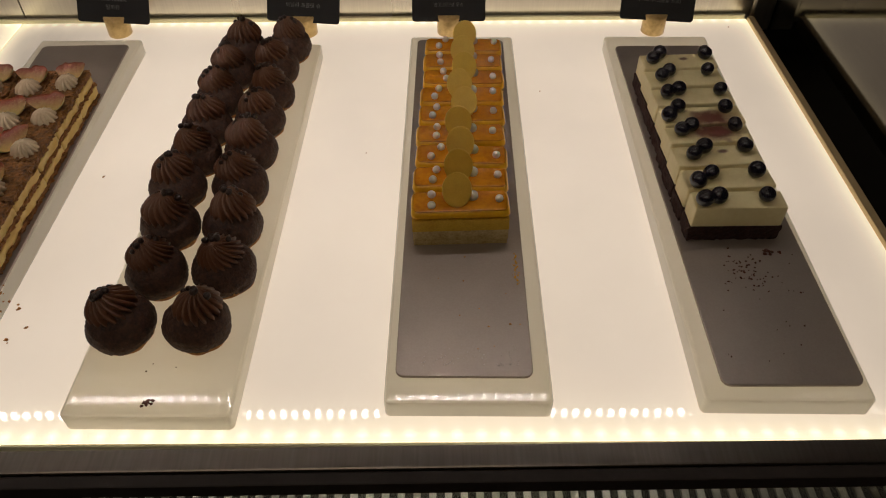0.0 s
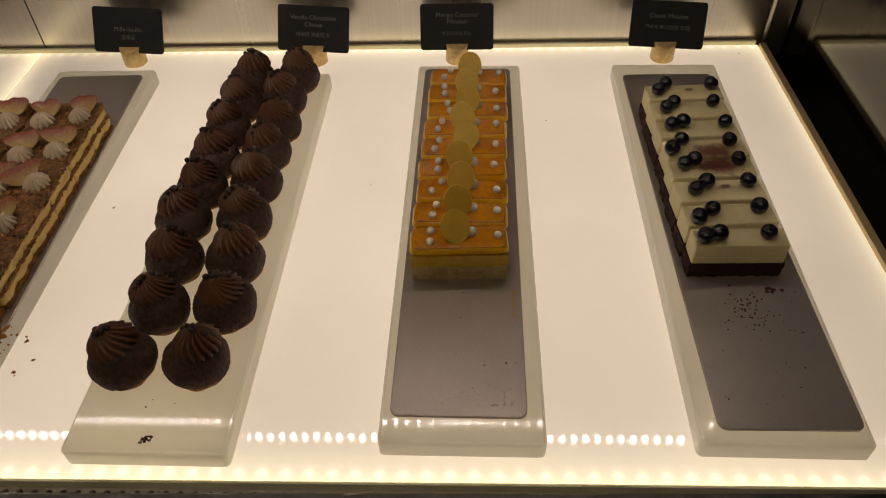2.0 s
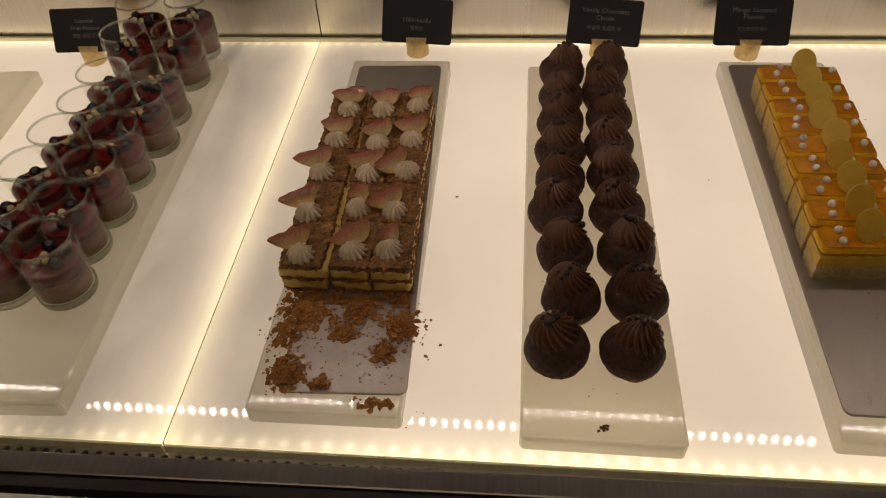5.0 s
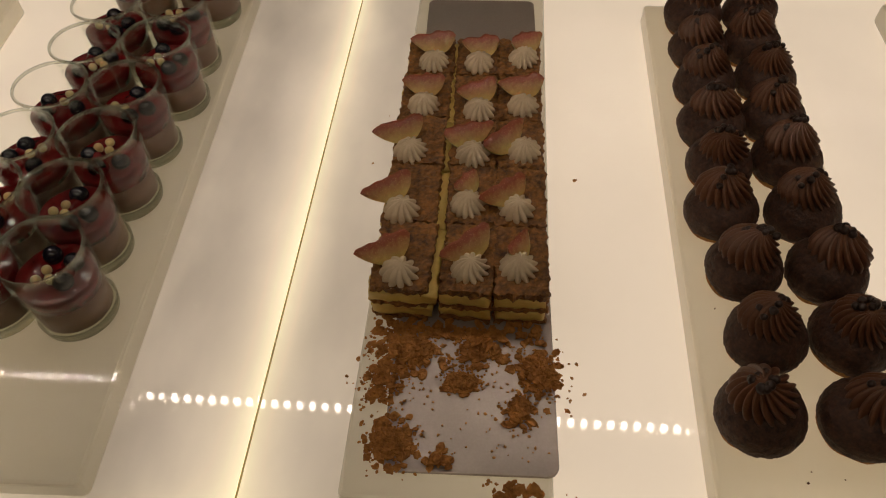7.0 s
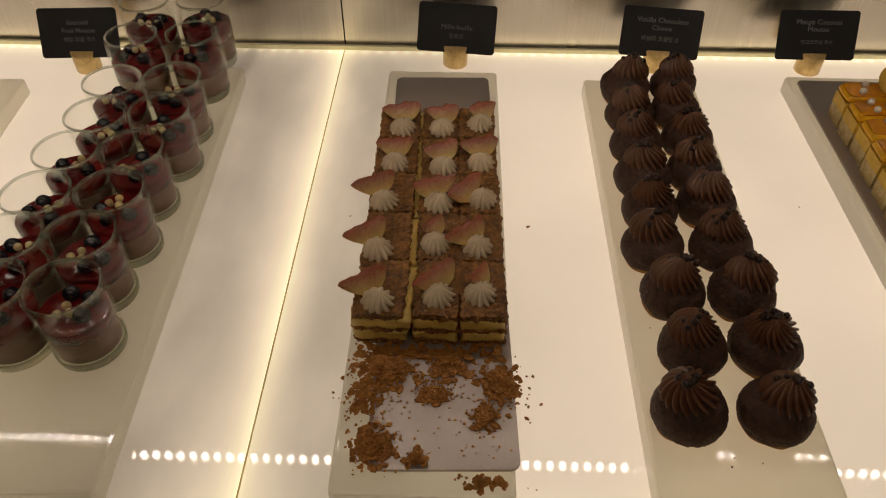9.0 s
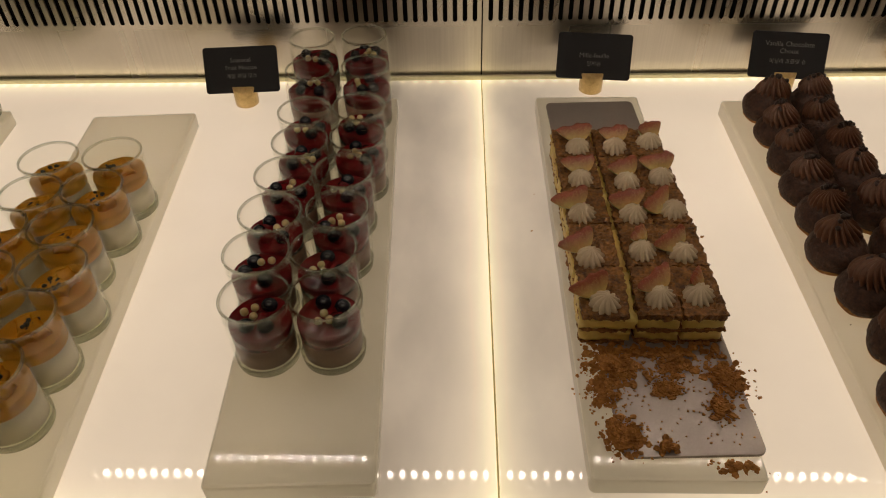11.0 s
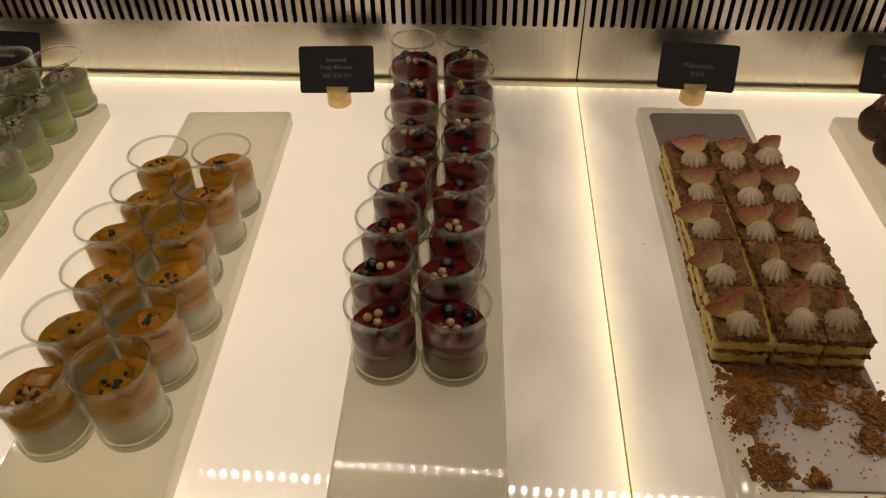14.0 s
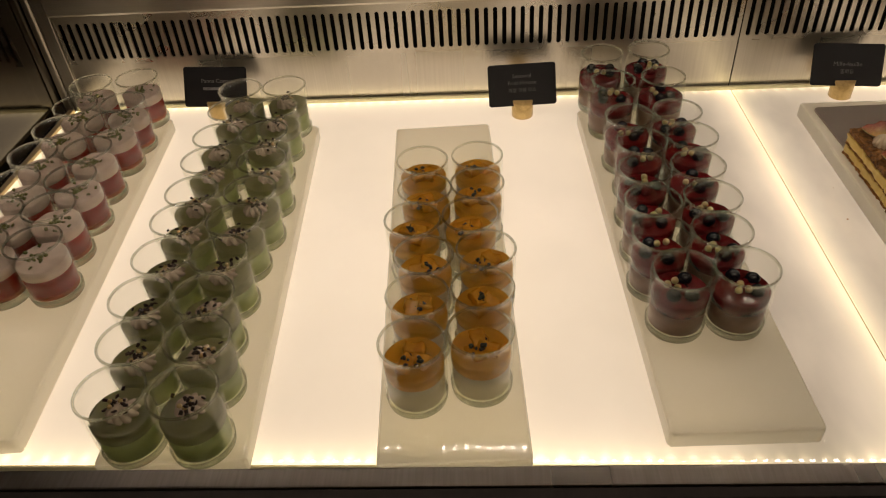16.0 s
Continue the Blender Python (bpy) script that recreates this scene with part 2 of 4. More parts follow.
BLUEBERRY = surface("blueberry", srgb(30, 27, 38), srgb(12, 11, 16), rough=0.22, grain=400, blotch=150, amount=0.8, coat=0.25)
PASTRY = surface("puff_pastry", srgb(166, 110, 48), srgb(84, 48, 18), rough=0.7, grain=420, blotch=110, amount=1.0, bump=1.0, bump_scale=420, stretch=(1, 1, 3.5))
PASTRY_TOP = surface("caramelised_pastry", srgb(152, 102, 45), srgb(68, 40, 17), rough=0.6, grain=420, blotch=130, amount=1.0, bump=1.0, bump_scale=460)
CUSTARD = surface("vanilla_custard", srgb(220, 190, 108), srgb(194, 158, 78), rough=0.45, grain=200, blotch=90, amount=0.7, bump=0.15, sub=0.3)
WHIPPED = surface("whipped_cream", srgb(206, 187, 156), srgb(186, 164, 134), rough=0.5, grain=400, blotch=90, amount=0.6, bump=0.08)
CRUMB = translucent(surface("pastry_crumb", srgb(200, 138, 66), srgb(128, 78, 30), rough=0.7, grain=500, blotch=200, amount=1.0, bump=0.8, bump_scale=600), 0.25, (0.65, 0.34, 0.08, 1))
CRUMB_DARK = surface("chocolate_crumb", srgb(92, 48, 32), srgb(48, 24, 16), rough=0.8, bump=0.6)
FIG_SKIN = surface("fig_skin", srgb(206, 196, 128), srgb(150, 150, 80), rough=0.45, grain=300, blotch=110, amount=0.9, bump=0.15, sub=0.3)
TAUPE = surface("berry_mousse", srgb(126, 95, 74), srgb(108, 80, 62), rough=0.55, grain=500, blotch=120, amount=0.6)
RED_JELLY = translucent(surface("berry_coulis", srgb(112, 18, 20), srgb(58, 8, 10), rough=0.13, grain=200, blotch=120, amount=0.8, coat=0.1), 0.13, (0.30, 0.02, 0.03, 1))
CAP = steel("dark_cap_steel", (0.34, 0.295, 0.255, 1), 0.30, (1, 0.05, 1), 0.9)
PANNA = translucent(surface("coconut_panna_cotta", srgb(240, 232, 208), srgb(230, 220, 190), rough=0.4, grain=300, blotch=80, amount=0.5), 0.35, (0.9, 0.87, 0.72, 1))
ORANGE_JELLY = translucent(surface("passion_jelly", srgb(216, 162, 54), srgb(188, 126, 28), rough=0.10, grain=150, blotch=80, amount=0.9, coat=0.2), 0.7, (0.97, 0.72, 0.22, 1))
FRUIT = translucent(surface("mango_dice", srgb(228, 172, 54), srgb(200, 130, 26), rough=0.18, grain=300, blotch=140, amount=0.9, coat=0.25), 0.45, (0.88, 0.52, 0.10, 1))
SEED = surface("passion_seed", srgb(50, 52, 30), srgb(20, 24, 14), rough=0.3, coat=0.3)
PISTACHIO = translucent(surface("pistachio_cream", srgb(190, 198, 136), srgb(172, 184, 116), rough=0.5, grain=400, blotch=100, amount=0.7), 0.45, (0.86, 0.93, 0.58, 1))
PISTACHIO_TOP = translucent(surface("pistachio_top", srgb(136, 126, 90), srgb(110, 102, 70), rough=0.25, grain=300, blotch=120, amount=0.9), 0.5, (0.82, 0.85, 0.55, 1))
GREY_CREAM = translucent(surface("beige_cream", srgb(214, 194, 174), srgb(192, 170, 150), rough=0.5, bump=0.06), 0.25, (0.9, 0.8, 0.68, 1))
PINK_JELLY = translucent(surface("strawberry_jelly", srgb(170, 48, 40), srgb(138, 28, 28), rough=0.12, grain=120, blotch=50, amount=0.8, coat=0.3), 0.5, (0.72, 0.14, 0.09, 1))
AMBER_JELLY = translucent(surface("amber_jelly", srgb(190, 92, 54), srgb(172, 68, 42), rough=0.12, grain=120, blotch=50, amount=0.8), 0.55, (0.78, 0.28, 0.14, 1))
FOAM = translucent(surface("white_foam", srgb(230, 210, 196), srgb(214, 188, 176), rough=0.7, grain=900, blotch=200, amount=0.6, bump=0.4, bump_scale=1500), 0.3, (0.95, 0.82, 0.74, 1))
HERB = surface("chopped_pistachio", srgb(122, 120, 62), srgb(84, 88, 42), rough=0.8, per_object=0.3)
CUP_GLASS = clear_glass("cup_glass", (0.986, 0.988, 0.974, 1), 0.36)
CUP_BASE = solid_glass("cup_base_glass", (0.945, 0.965, 0.915, 1), 0.7)
CUP_RIM = solid_glass("cup_rim_glass", (0.955, 0.965, 0.935, 1), 0.45, 0.6)
FRONT_GLASS = clear_glass("front_glass", (0.92, 0.95, 0.92, 1))
EDGE_GLASS = surface("acrylic_edge", srgb(240, 234, 200), srgb(222, 214, 172), rough=0.15)
TRIM = surface("satin_end_trim", srgb(196, 174, 134), srgb(170, 148, 110), rough=0.35, metal=0.3, grain=400, blotch=20, stretch=(1, 0.05, 1))
ROOM_PAINT = surface("dark_room_paint", srgb(116, 96, 78), srgb(96, 78, 62), rough=0.8, grain=60, blotch=2)
ROOM_FLOOR = surface("room_floor", srgb(90, 74, 60), srgb(66, 54, 44), rough=0.5, grain=40, blotch=3)
DIODE = glow("diode", (1.0, 0.88, 0.80, 1), 52.0)
CEILING_FILL_GLOW = glow("ceiling_fill_diffuser", (1.0, 0.82, 0.6, 1), 1.0)


def fig_flesh():
    """Fig flesh: red towards the middle line, pale yellow at the skin."""
    m = bpy.data.materials.new("fig_flesh")
    m.use_nodes = True
    nt = m.node_tree
    p = nt.nodes["Principled BSDF"]
    tc = nt.nodes.new("ShaderNodeTexCoord").outputs["Object"]
    s = node(nt, "ShaderNodeSeparateXYZ", Vector=tc)
    n = node(nt, "ShaderNodeTexNoise", Vector=tc, Scale=420.0, Detail=4.0).outputs[0]
    d = math_node(nt, "ADD", math_node(nt, "MULTIPLY", s.outputs[1], 110.0), math_node(nt, "MULTIPLY", n, 0.9))
    f = ramp(nt, d, -0.30, 0.85)
    seeds = node(nt, "ShaderNodeTexVoronoi", Vector=tc, Scale=700.0).outputs["Distance"]
    col = mix_colour(nt, f, srgb(200, 170, 102), srgb(142, 70, 42))
    col = mix_colour(nt, math_node(nt, "MULTIPLY", math_node(nt, "LESS_THAN", seeds, 0.22), 0.3), col, srgb(226, 170, 120))
    nt.links.new(col, p.inputs["Base Color"])
    p.inputs["Roughness"].default_value = 0.35
    p.inputs["Subsurface Weight"].default_value = 0.3
    p.inputs["Subsurface Scale"].default_value = 0.003
    nt.links.new(node(nt, "ShaderNodeBump", Strength=0.5, Distance=0.001, Height=n).outputs[0], p.inputs["Normal"])
    return m


FIG_FLESH = fig_flesh()


def stained_mousse(at_y, size):
    """White mousse with a soft purple cassis stain near the middle of its top."""
    m = CREAM_CAKE.copy()
    m.name = "stained_mousse"
    nt = m.node_tree
    p = nt.nodes["Principled BSDF"]
    was = p.inputs["Base Color"].links[0].from_socket
    tc = nt.nodes.new("ShaderNodeTexCoord").outputs["Object"]
    off = node(nt, "ShaderNodeMapping", Vector=tc, Location=(-0.004, -at_y, 0), Scale=(0.75, 1.3, 0.02)).outputs[0]
    d = node(nt, "ShaderNodeVectorMath", Vector=off)
    d.operation = "LENGTH"
    n = node(nt, "ShaderNodeTexNoise", Vector=tc, Scale=120.0, Detail=4.0).outputs[0]
    f = math_node(nt, "ADD", math_node(nt, "MULTIPLY", d.outputs["Value"], 1 / size), math_node(nt, "MULTIPLY", math_node(nt, "SUBTRACT", n, 0.5), 1.5))
    f = math_node(nt, "SUBTRACT", 1.0, ramp(nt, f, 0.45, 1.05))
    nt.links.new(mix_colour(nt, math_node(nt, "MULTIPLY", f, 0.95), was, srgb(98, 24, 40)), p.inputs["Base Color"])
    return m


# ---------------------------------------------------------------- mesh helpers
def part(name, bm, material, parent, label="", smooth=False, m=None):
    """Links a bmesh as one mesh object under a thing or a part."""
    bmesh.ops.recalc_face_normals(bm, faces=bm.faces[:])
    me = bpy.data.meshes.new(name)
    bm.to_mesh(me)
    bm.free()
    if smooth:
        me.polygons.foreach_set("use_smooth", [True] * len(me.polygons))
    me.materials.append(material)
    ob = new(name, me)
    ob.parent = parent
    if m is not None:
        ob.matrix_basis = m
    return tagged(ob, label)


def again(ob, m, parent=None):
    """Another part on the same mesh."""
    o = ob.copy()
    scene.collection.objects.link(o)
    o.parent = parent or ob.parent
    o.matrix_basis = m
    return o


def thing(name, label, category, m, group="", kind=""):
    ob = new(name)
    ob.empty_display_size = 0.02
    ob.matrix_basis = m
    return tagged(ob, label, category, group, kind)


def box(x0, x1, y0, y1, z0, z1, bevel=0.0, bm=None):
    own = bm is None
    bm = bm or bmesh.new()
    r = bmesh.ops.create_cube(bm, size=1.0, matrix=Matrix.Translation(((x0 + x1) / 2, (y0 + y1) / 2, (z0 + z1) / 2)) @ Matrix.Diagonal((x1 - x0, y1 - y0, z1 - z0, 1)))
    if bevel and own:
        bmesh.ops.bevel(bm, geom=bm.edges[:], offset=bevel, segments=2, affect="EDGES", profile=0.6)
    return bm


def outline(w, l, r, n=5):
    pts = []
    for cx, cy, a0 in ((w / 2 - r, l / 2 - r, 0), (-w / 2 + r, l / 2 - r, 90), (-w / 2 + r, -l / 2 + r, 180), (w / 2 - r, -l / 2 + r, 270)):
        for i in range(n + 1):
            a = radians(a0 + 90 * i / n)
            pts.append((cx + r * math.cos(a), cy + r * math.sin(a)))
    return pts


def slab(w, l, h, r, b, z0=0.0):
    """A slab with rounded corners and softened top and bottom edges, standing on z0."""
    bm = bmesh.new()
    rings = []
    for inset, z in ((b * 0.7, 0), (0, b), (0, h - b), (b * 0.3, h - b * 0.3), (b, h)):
        rings.append([bm.verts.new((x, y, z0 + z)) for x, y in outline(w - 2 * inset, l - 2 * inset, max(r - inset, 0.0003))])
    join_rings(bm, rings, True, True)
    return bm


def join_rings(bm, rings, cap_a=False, cap_b=False):
    for a, b in zip(rings, rings[1:]):
        n = len(a)
        for i in range(n):
            bm.faces.new((a[i], a[(i + 1) % n], b[(i + 1) % n], b[i]))
    if cap_a:
        bm.faces.new(rings[0][::-1])
    if cap_b:
        bm.faces.new(rings[-1])


def lathe(profile, n=48):
    """Turns (radius, z) points about z; points on the axis close the form."""
    bm = bmesh.new()
    rings = []
    for r, z in profile:
        if r < 1e-6:
            rings.append([bm.verts.new((0, 0, z))])
        else:
            rings.append([bm.verts.new((r * math.cos(2 * math.pi * i / n), r * math.sin(2 * math.pi * i / n), z)) for i in range(n)])
    for a, b in zip(rings, rings[1:]):
        for i in range(n):
            j = (i + 1) % n
            if len(a) == 1 and len(b) > 1:
                bm.faces.new((a[0], b[j], b[i]))
            elif len(b) == 1 and len(a) > 1:
                bm.faces.new((a[i], a[j], b[0]))
            elif len(a) > 1:
                bm.faces.new((a[i], a[j], b[j], b[i]))
    return bm


def ball(r, sub=2, squash=1.0, rough=0.0, freq=100.0, seed=0.0):
    bm = bmesh.new()
    bmesh.ops.create_icosphere(bm, subdivisions=sub, radius=r)
    for v in bm.verts:
        k = 1 + rough * noise.noise(v.co * freq + Vector((seed, seed * 1.7, 0)))
        v.co = Vector((v.co.x * k, v.co.y * k, v.co.z * k * squash))
    return bm


def swirl(radius, height, ridges, depth, twist, lean=(0, 0), seed=0.0, rings=16, around=120, belly=0.62):
    """A piped rosette: ridged, drawn in to a tip, slightly leaning."""
    bm = bmesh.new()
    made = []
    for k in range(rings + 1):
        u = k / rings
        prof = (0.86 + 0.14 * math.sin(min(u / 0.25, 1) * math.pi / 2)) * math.cos(u ** 1.15 * math.pi / 2) ** belly
        ring = []
        for i in range(around):
            a = 2 * math.pi * i / around
            wob = 1 + 0.05 * noise.noise(Vector((math.cos(a) * 1.3 + seed, math.sin(a) * 1.3, u * 2)))
            cut = 1 - depth * (1 - abs(math.cos(ridges * (a + twist * u) / 2)) ** 0.75) * (1 - 0.2 * u)
            r = max(radius * prof * cut * wob, radius * 0.02)
            ring.append(bm.verts.new((r * math.cos(a) + lean[0] * u * u, r * math.sin(a) + lean[1] * u * u, height * u)))
        made.append(ring)
    join_rings(bm, made, True, True)
    return bm


def rough_box(w, l, h, nx, ny, nz, amp, freq, seed, z0=0.0):
    """A cut block with uneven faces."""
    bm = bmesh.new()
    grid = {}

    def vert(i, j, k):
        if (i, j, k) not in grid:
            c = Vector((w * (i / nx - 0.5), l * (j / ny - 0.5), h * k / nz))
            d = noise.noise_vector(c * freq + Vector((seed, seed * 0.7, seed * 1.3)))
            c += Vector((d.x * (i in (0, nx)), d.y * (j in (0, ny)), d.z * 0.5 * (k in (0, nz)))) * amp
            c.z = max(c.z, 0.0) + z0
            grid[i, j, k] = bm.verts.new(c)
        return grid[i, j, k]

    def face(*ids):
        bm.faces.new([vert(*q) for q in ids])

    for i in range(nx):
        for j in range(ny):
            face((i, j, 0), (i, j + 1, 0), (i + 1, j + 1, 0), (i + 1, j, 0))
            face((i, j, nz), (i + 1, j, nz), (i + 1, j + 1, nz), (i, j + 1, nz))
    for i in range(nx):
        for k in range(nz):
            face((i, 0, k), (i + 1, 0, k), (i + 1, 0, k + 1), (i, 0, k + 1))
            face((i, ny, k), (i, ny, k + 1), (i + 1, ny, k + 1), (i + 1, ny, k))
    for j in range(ny):
        for k in range(nz):
            face((0, j, k), (0, j, k + 1), (0, j + 1, k + 1), (0, j + 1, k))
            face((nx, j, k), (nx, j + 1, k), (nx, j + 1, k + 1), (nx, j, k + 1))
    return bm


def slotted_plate(length, pitch, slot, width, y_lo, y_hi, s_lo, s_hi, thick):
    """A plate in the xy plane with a row of round-ended slots cut through it; x from 0 to length."""
    bm = bmesh.new()
    count = int(length / pitch)
    left = (length - count * pitch) / 2
    r = width / 2
    n = 6
    for c in range(count):
        cx = left + (c + 0.5) * pitch
        inner = [(cx + r * math.cos(math.pi * i / n), s_hi - r + r * math.sin(math.pi * i / n)) for i in range(n + 1)]
        inner += [(cx - r * math.cos(math.pi * i / n), s_lo + r - r * math.sin(math.pi * i / n)) for i in range(n + 1)]
        xa, xb = cx - pitch / 2, cx + pitch / 2
        xa, xb = (0 if c == 0 else xa), (length if c == count - 1 else xb)
        outer = [(xb + (xa - xb) * i / n, y_hi) for i in range(n + 1)] + [(xa + (xb - xa) * i / n, y_lo) for i in range(n + 1)]
        top_i = [bm.verts.new((x, y, 0)) for x, y in inner]
        top_o = [bm.verts.new((x, y, 0)) for x, y in outer]
        low_i = [bm.verts.new((x, y, -thick)) for x, y in inner]
        m = len(inner)
        for i in range(m):
            j = (i + 1) % m
            bm.faces.new((top_o[i], top_o[j], top_i[j], top_i[i]))
            bm.faces.new((top_i[i], top_i[j], low_i[j], low_i[i]))
    return bm


# ---------------------------------------------------------------- the counter and the room
def structure(name, bm, material, label, smooth=False):
    return tagged(part(name, bm, material, None, label, smooth), category=name.split("_")[0], kind="structure")


structure("floor", box(-3.6, 2.6, -2.6, 1.6, -1.0, -0.95), ROOM_FLOOR, "dark cafe floor below the counter")
structure("wall_south", box(-3.6, 2.6, -2.7, -2.6, -1.0, 1.8), ROOM_PAINT, "plain brown cafe wall facing the counter")
structure("wall_north", box(-3.6, 2.6, 1.6, 1.7, -1.0, 1.8), ROOM_PAINT, "plain brown cafe wall behind the counter")
structure("wall_west", box(-3.7, -3.6, -2.7, 1.7, -1.0, 1.8), ROOM_PAINT, "plain brown cafe side wall")
structure("wall_east", box(2.6, 2.7, -2.7, 1.7, -1.0, 1.8), ROOM_PAINT, "plain brown cafe side wall")
structure("ceiling", box(-3.7, 2.7, -2.7, 1.7, 1.8, 1.85), ROOM_PAINT, "dark cafe ceiling")
# assumed fixture around the added fill lamp, never in view
lamp = thing("ceiling_light", "added warm flat ceiling panel, out of view, that fills the room with light", "lamp", pose(-0.5, -0.75, 1.73))
part("frame", box(-0.84, 0.84, -0.49, 0.49, 0.012, 0.07, 0.004), BLACK, lamp)
part("diffuser", box(-0.80, 0.80, -0.45, 0.45, 0.002, 0.011), CEILING_FILL_GLOW, lamp)

# carcass below the deck
carcass = thing("display_case_base", "dark coated base cabinet of the pastry display case", "display case", pose(0, 0, 0))
part("front_apron", box(-1.46, 0.40, -0.085, -0.079, -0.95, -0.05, 0.001), BLACK, carcass)
# floor coloured near-black as the shade in the gaps beside the deck
part("well_floor", box(-1.385, 0.367, -0.078, 0.60, -0.075, -0.07), SHADE_BLACK, carcass)
part("back_panel", box(-1.46, 0.40, 0.60, 0.62, -0.95, 0.55), BLACK, carcass)
part("side_panel", box(-1.46, -1.44, -0.085, 0.598, -0.95, -0.08), BLACK, carcass)
part("side_panel", box(0.38, 0.40, -0.085, 0.598, -0.95, -0.08), BLACK, carcass)

# polished end panels
for name, xa, xb in (("end_panel_west", -1.396, -1.386), ("end_panel_east", 0.369, 0.379)):
    structure(name, box(xa, xb, -0.075, 0.598, -0.07, 0.44, 0.001), POLISHED, "dark polished end panel of the display case mirroring the deck")
for name, xa, xb in (("post_west", -1.3855, -1.3735), ("post_east", 0.341, 0.3685)):
    structure(name, box(xa, xb, 0.557, 0.585, -0.02, 0.40, 0.004), BRUSHED_UP, "bent stainless steel corner post beside the rear grille")

# lit deck
for name, xa, xb, dim_at, dim, side, end_dim in (("deck_west", X0, XM - 0.0007, 0.335, 0.66, 1, 0.0), ("deck_east", XM + 0.0007, X1, -0.375, 0.50, -1, 0.22)):  # tired diodes beside the joint
    hx, hy = (xb - xa) / 2, (YB - YF) / 2
    deck = thing(name, "glowing white acrylic light panel that forms the display deck", "deck", pose((xa + xb) / 2, (YF + YB) / 2, 0), kind="structure")
    part("light_panel", box(-hx, hx, -hy, hy, -0.008, 0.0, 0.0006), light_panel_material(hx, hy, dim_at, dim, side, end_dim), deck)
    part("edge_strip", box(-hx, hx, -hy - 0.0025, -hy - 0.0004, -0.010, -0.0012, 0.0005), EDGE_GLASS, deck, "pale green cut acrylic edge")
structure("deck_joint", box(XM - 0.0006, XM + 0.0006, YF, YB, -0.008, -0.0010), JOINT, "thin dark joint between the two light panels")
structure("rear_joint", box(X0, X1, YB + 0.0005, 0.5590, -0.012, -0.0040), RUBBER, "dark gap between deck and rear grille panel")
structure("rear_bead", box(X0, X1, YB + 0.0040, 0.5575, -0.0035, 0.0022, 0.0008), EDGE_GLASS, "thin glassy bead along the back of the deck")
structure("trim_east", box(X1 + 0.0012, X1 + 0.0085, YF, YB, -0.012, 0.003, 0.001), TRIM, "thin stainless trim along the deck's end")
structure("trim_west", box(X0 - 0.0085, X0 - 0.0012, YF, YB, -0.012, 0.003, 0.001), TRIM, "thin stainless trim along the deck's end")

# rear grille panels, one over each light panel
for name, xa, xb in (("rear_grille_west", -1.3556, XM - 0.0008), ("rear_grille_east", XM + 0.0008, 0.340)):
    wall = thing(name, "brushed stainless rear panel with a row of upright air slots", "grille", pose(0, 0, 0), kind="structure")
    part("lower_plate", box(xa, xb, WALL_Y, WALL_Y + 0.002, -0.01, 0.0605), BRUSHED_UP, wall)
    part("slotted_plate", slotted_plate(xb - xa, 0.01108, 0, 0.0052, 0.0605, 0.1255, 0.0665, 0.1145, 0.002), BRUSHED_UP, wall, m=Matrix.Translation((xa, WALL_Y, 0)) @ pose(0, 0, 0, 90, 0, 0))
    # near-black sheet standing in for the shade behind the upright slots
    part("duct", box(xa, xb, 0.590, 0.597, -0.01, 0.13), SHADE_BLACK, wall)
    part("ledge", box(xa, xb, WALL_Y - 0.010, WALL_Y + 0.03, 0.1265, 0.170, 0.003), BRUSHED, wall)
    part("upper_plate", box(xa, xb, WALL_Y + 0.004, WALL_Y + 0.006, 0.171, 0.40), BRUSHED, wall)

structure("rear_margin_west", box(-1.3725, -1.3562, WALL_Y - 0.003, WALL_Y + 0.002, -0.01, 0.40, 0.0008), BRUSHED_UP, "plain stainless margin strip beside the rear grille")

# upper shelf with its light strip
shelf = thing("upper_shelf", "stainless upper shelf above the pastries with a light strip underneath", "shelf", pose(0, 0, 0))
part("shelf_plate", box(-1.385, 0.368, 0.255, 0.596, 0.412, 0.432, 0.002), BRUSHED, shelf)
strip = thing("light_strip", "white diode strip in an aluminium channel under the shelf", "lamp", pose(0, 0, 0))
part("channel", box(X0, X1, LED_Y - 0.013, LED_Y + 0.013, LED_Z + 0.003, 0.4118, 0.0005), BRUSHED, strip)
diode = part("diode", box(-0.003, 0.003, -0.0035, 0.0035, -0.001, 0.0, 0.0004), DIODE, strip, m=pose(X0 + 0.012, LED_Y, LED_Z))
for i in range(1, 110):
    again(diode, pose(X0 + 0.012 + i * 0.0152, LED_Y, LED_Z))

# front air grille and the low front glass
front = thing("front_grille", "dark stainless air grille with round-ended slots before the deck", "grille", pose(0, 0, 0), kind="structure")
part("slotted_plate", slotted_plate(1.75, 0.00975, 0, 0.0053, -0.074, 0.0035, -0.031, 0.0018, 0.002), GRILLE, front, m=pose(-1.384, -0.001, -0.011))
# sheet under the plate, its black colour put in as shade below the slots
part("duct", box(-1.384, 0.366, -0.076, -0.002, -0.05, -0.045), SHADE_BLACK, front)
screen = thing("front_glass", "low clear front glass with a stainless cap rail", "glass", pose(-0.5, -0.0488, 0, 0, 0, 0.55))
part("pane", box(-0.88, 0.865, -0.012, -0.006, -0.010, 0.0705, 0.0005), FRONT_GLASS, screen)
part("cap_rail", box(-0.88, 0.865, -0.013, 0.0, 0.0712, 0.080, 0.0012), CAP, screen, "brushed stainless cap rail")
part("gasket", box(-0.88, 0.865, -0.0205, -0.0132, 0.068, 0.0785, 0.001), RUBBER, screen, "black rubber gasket")


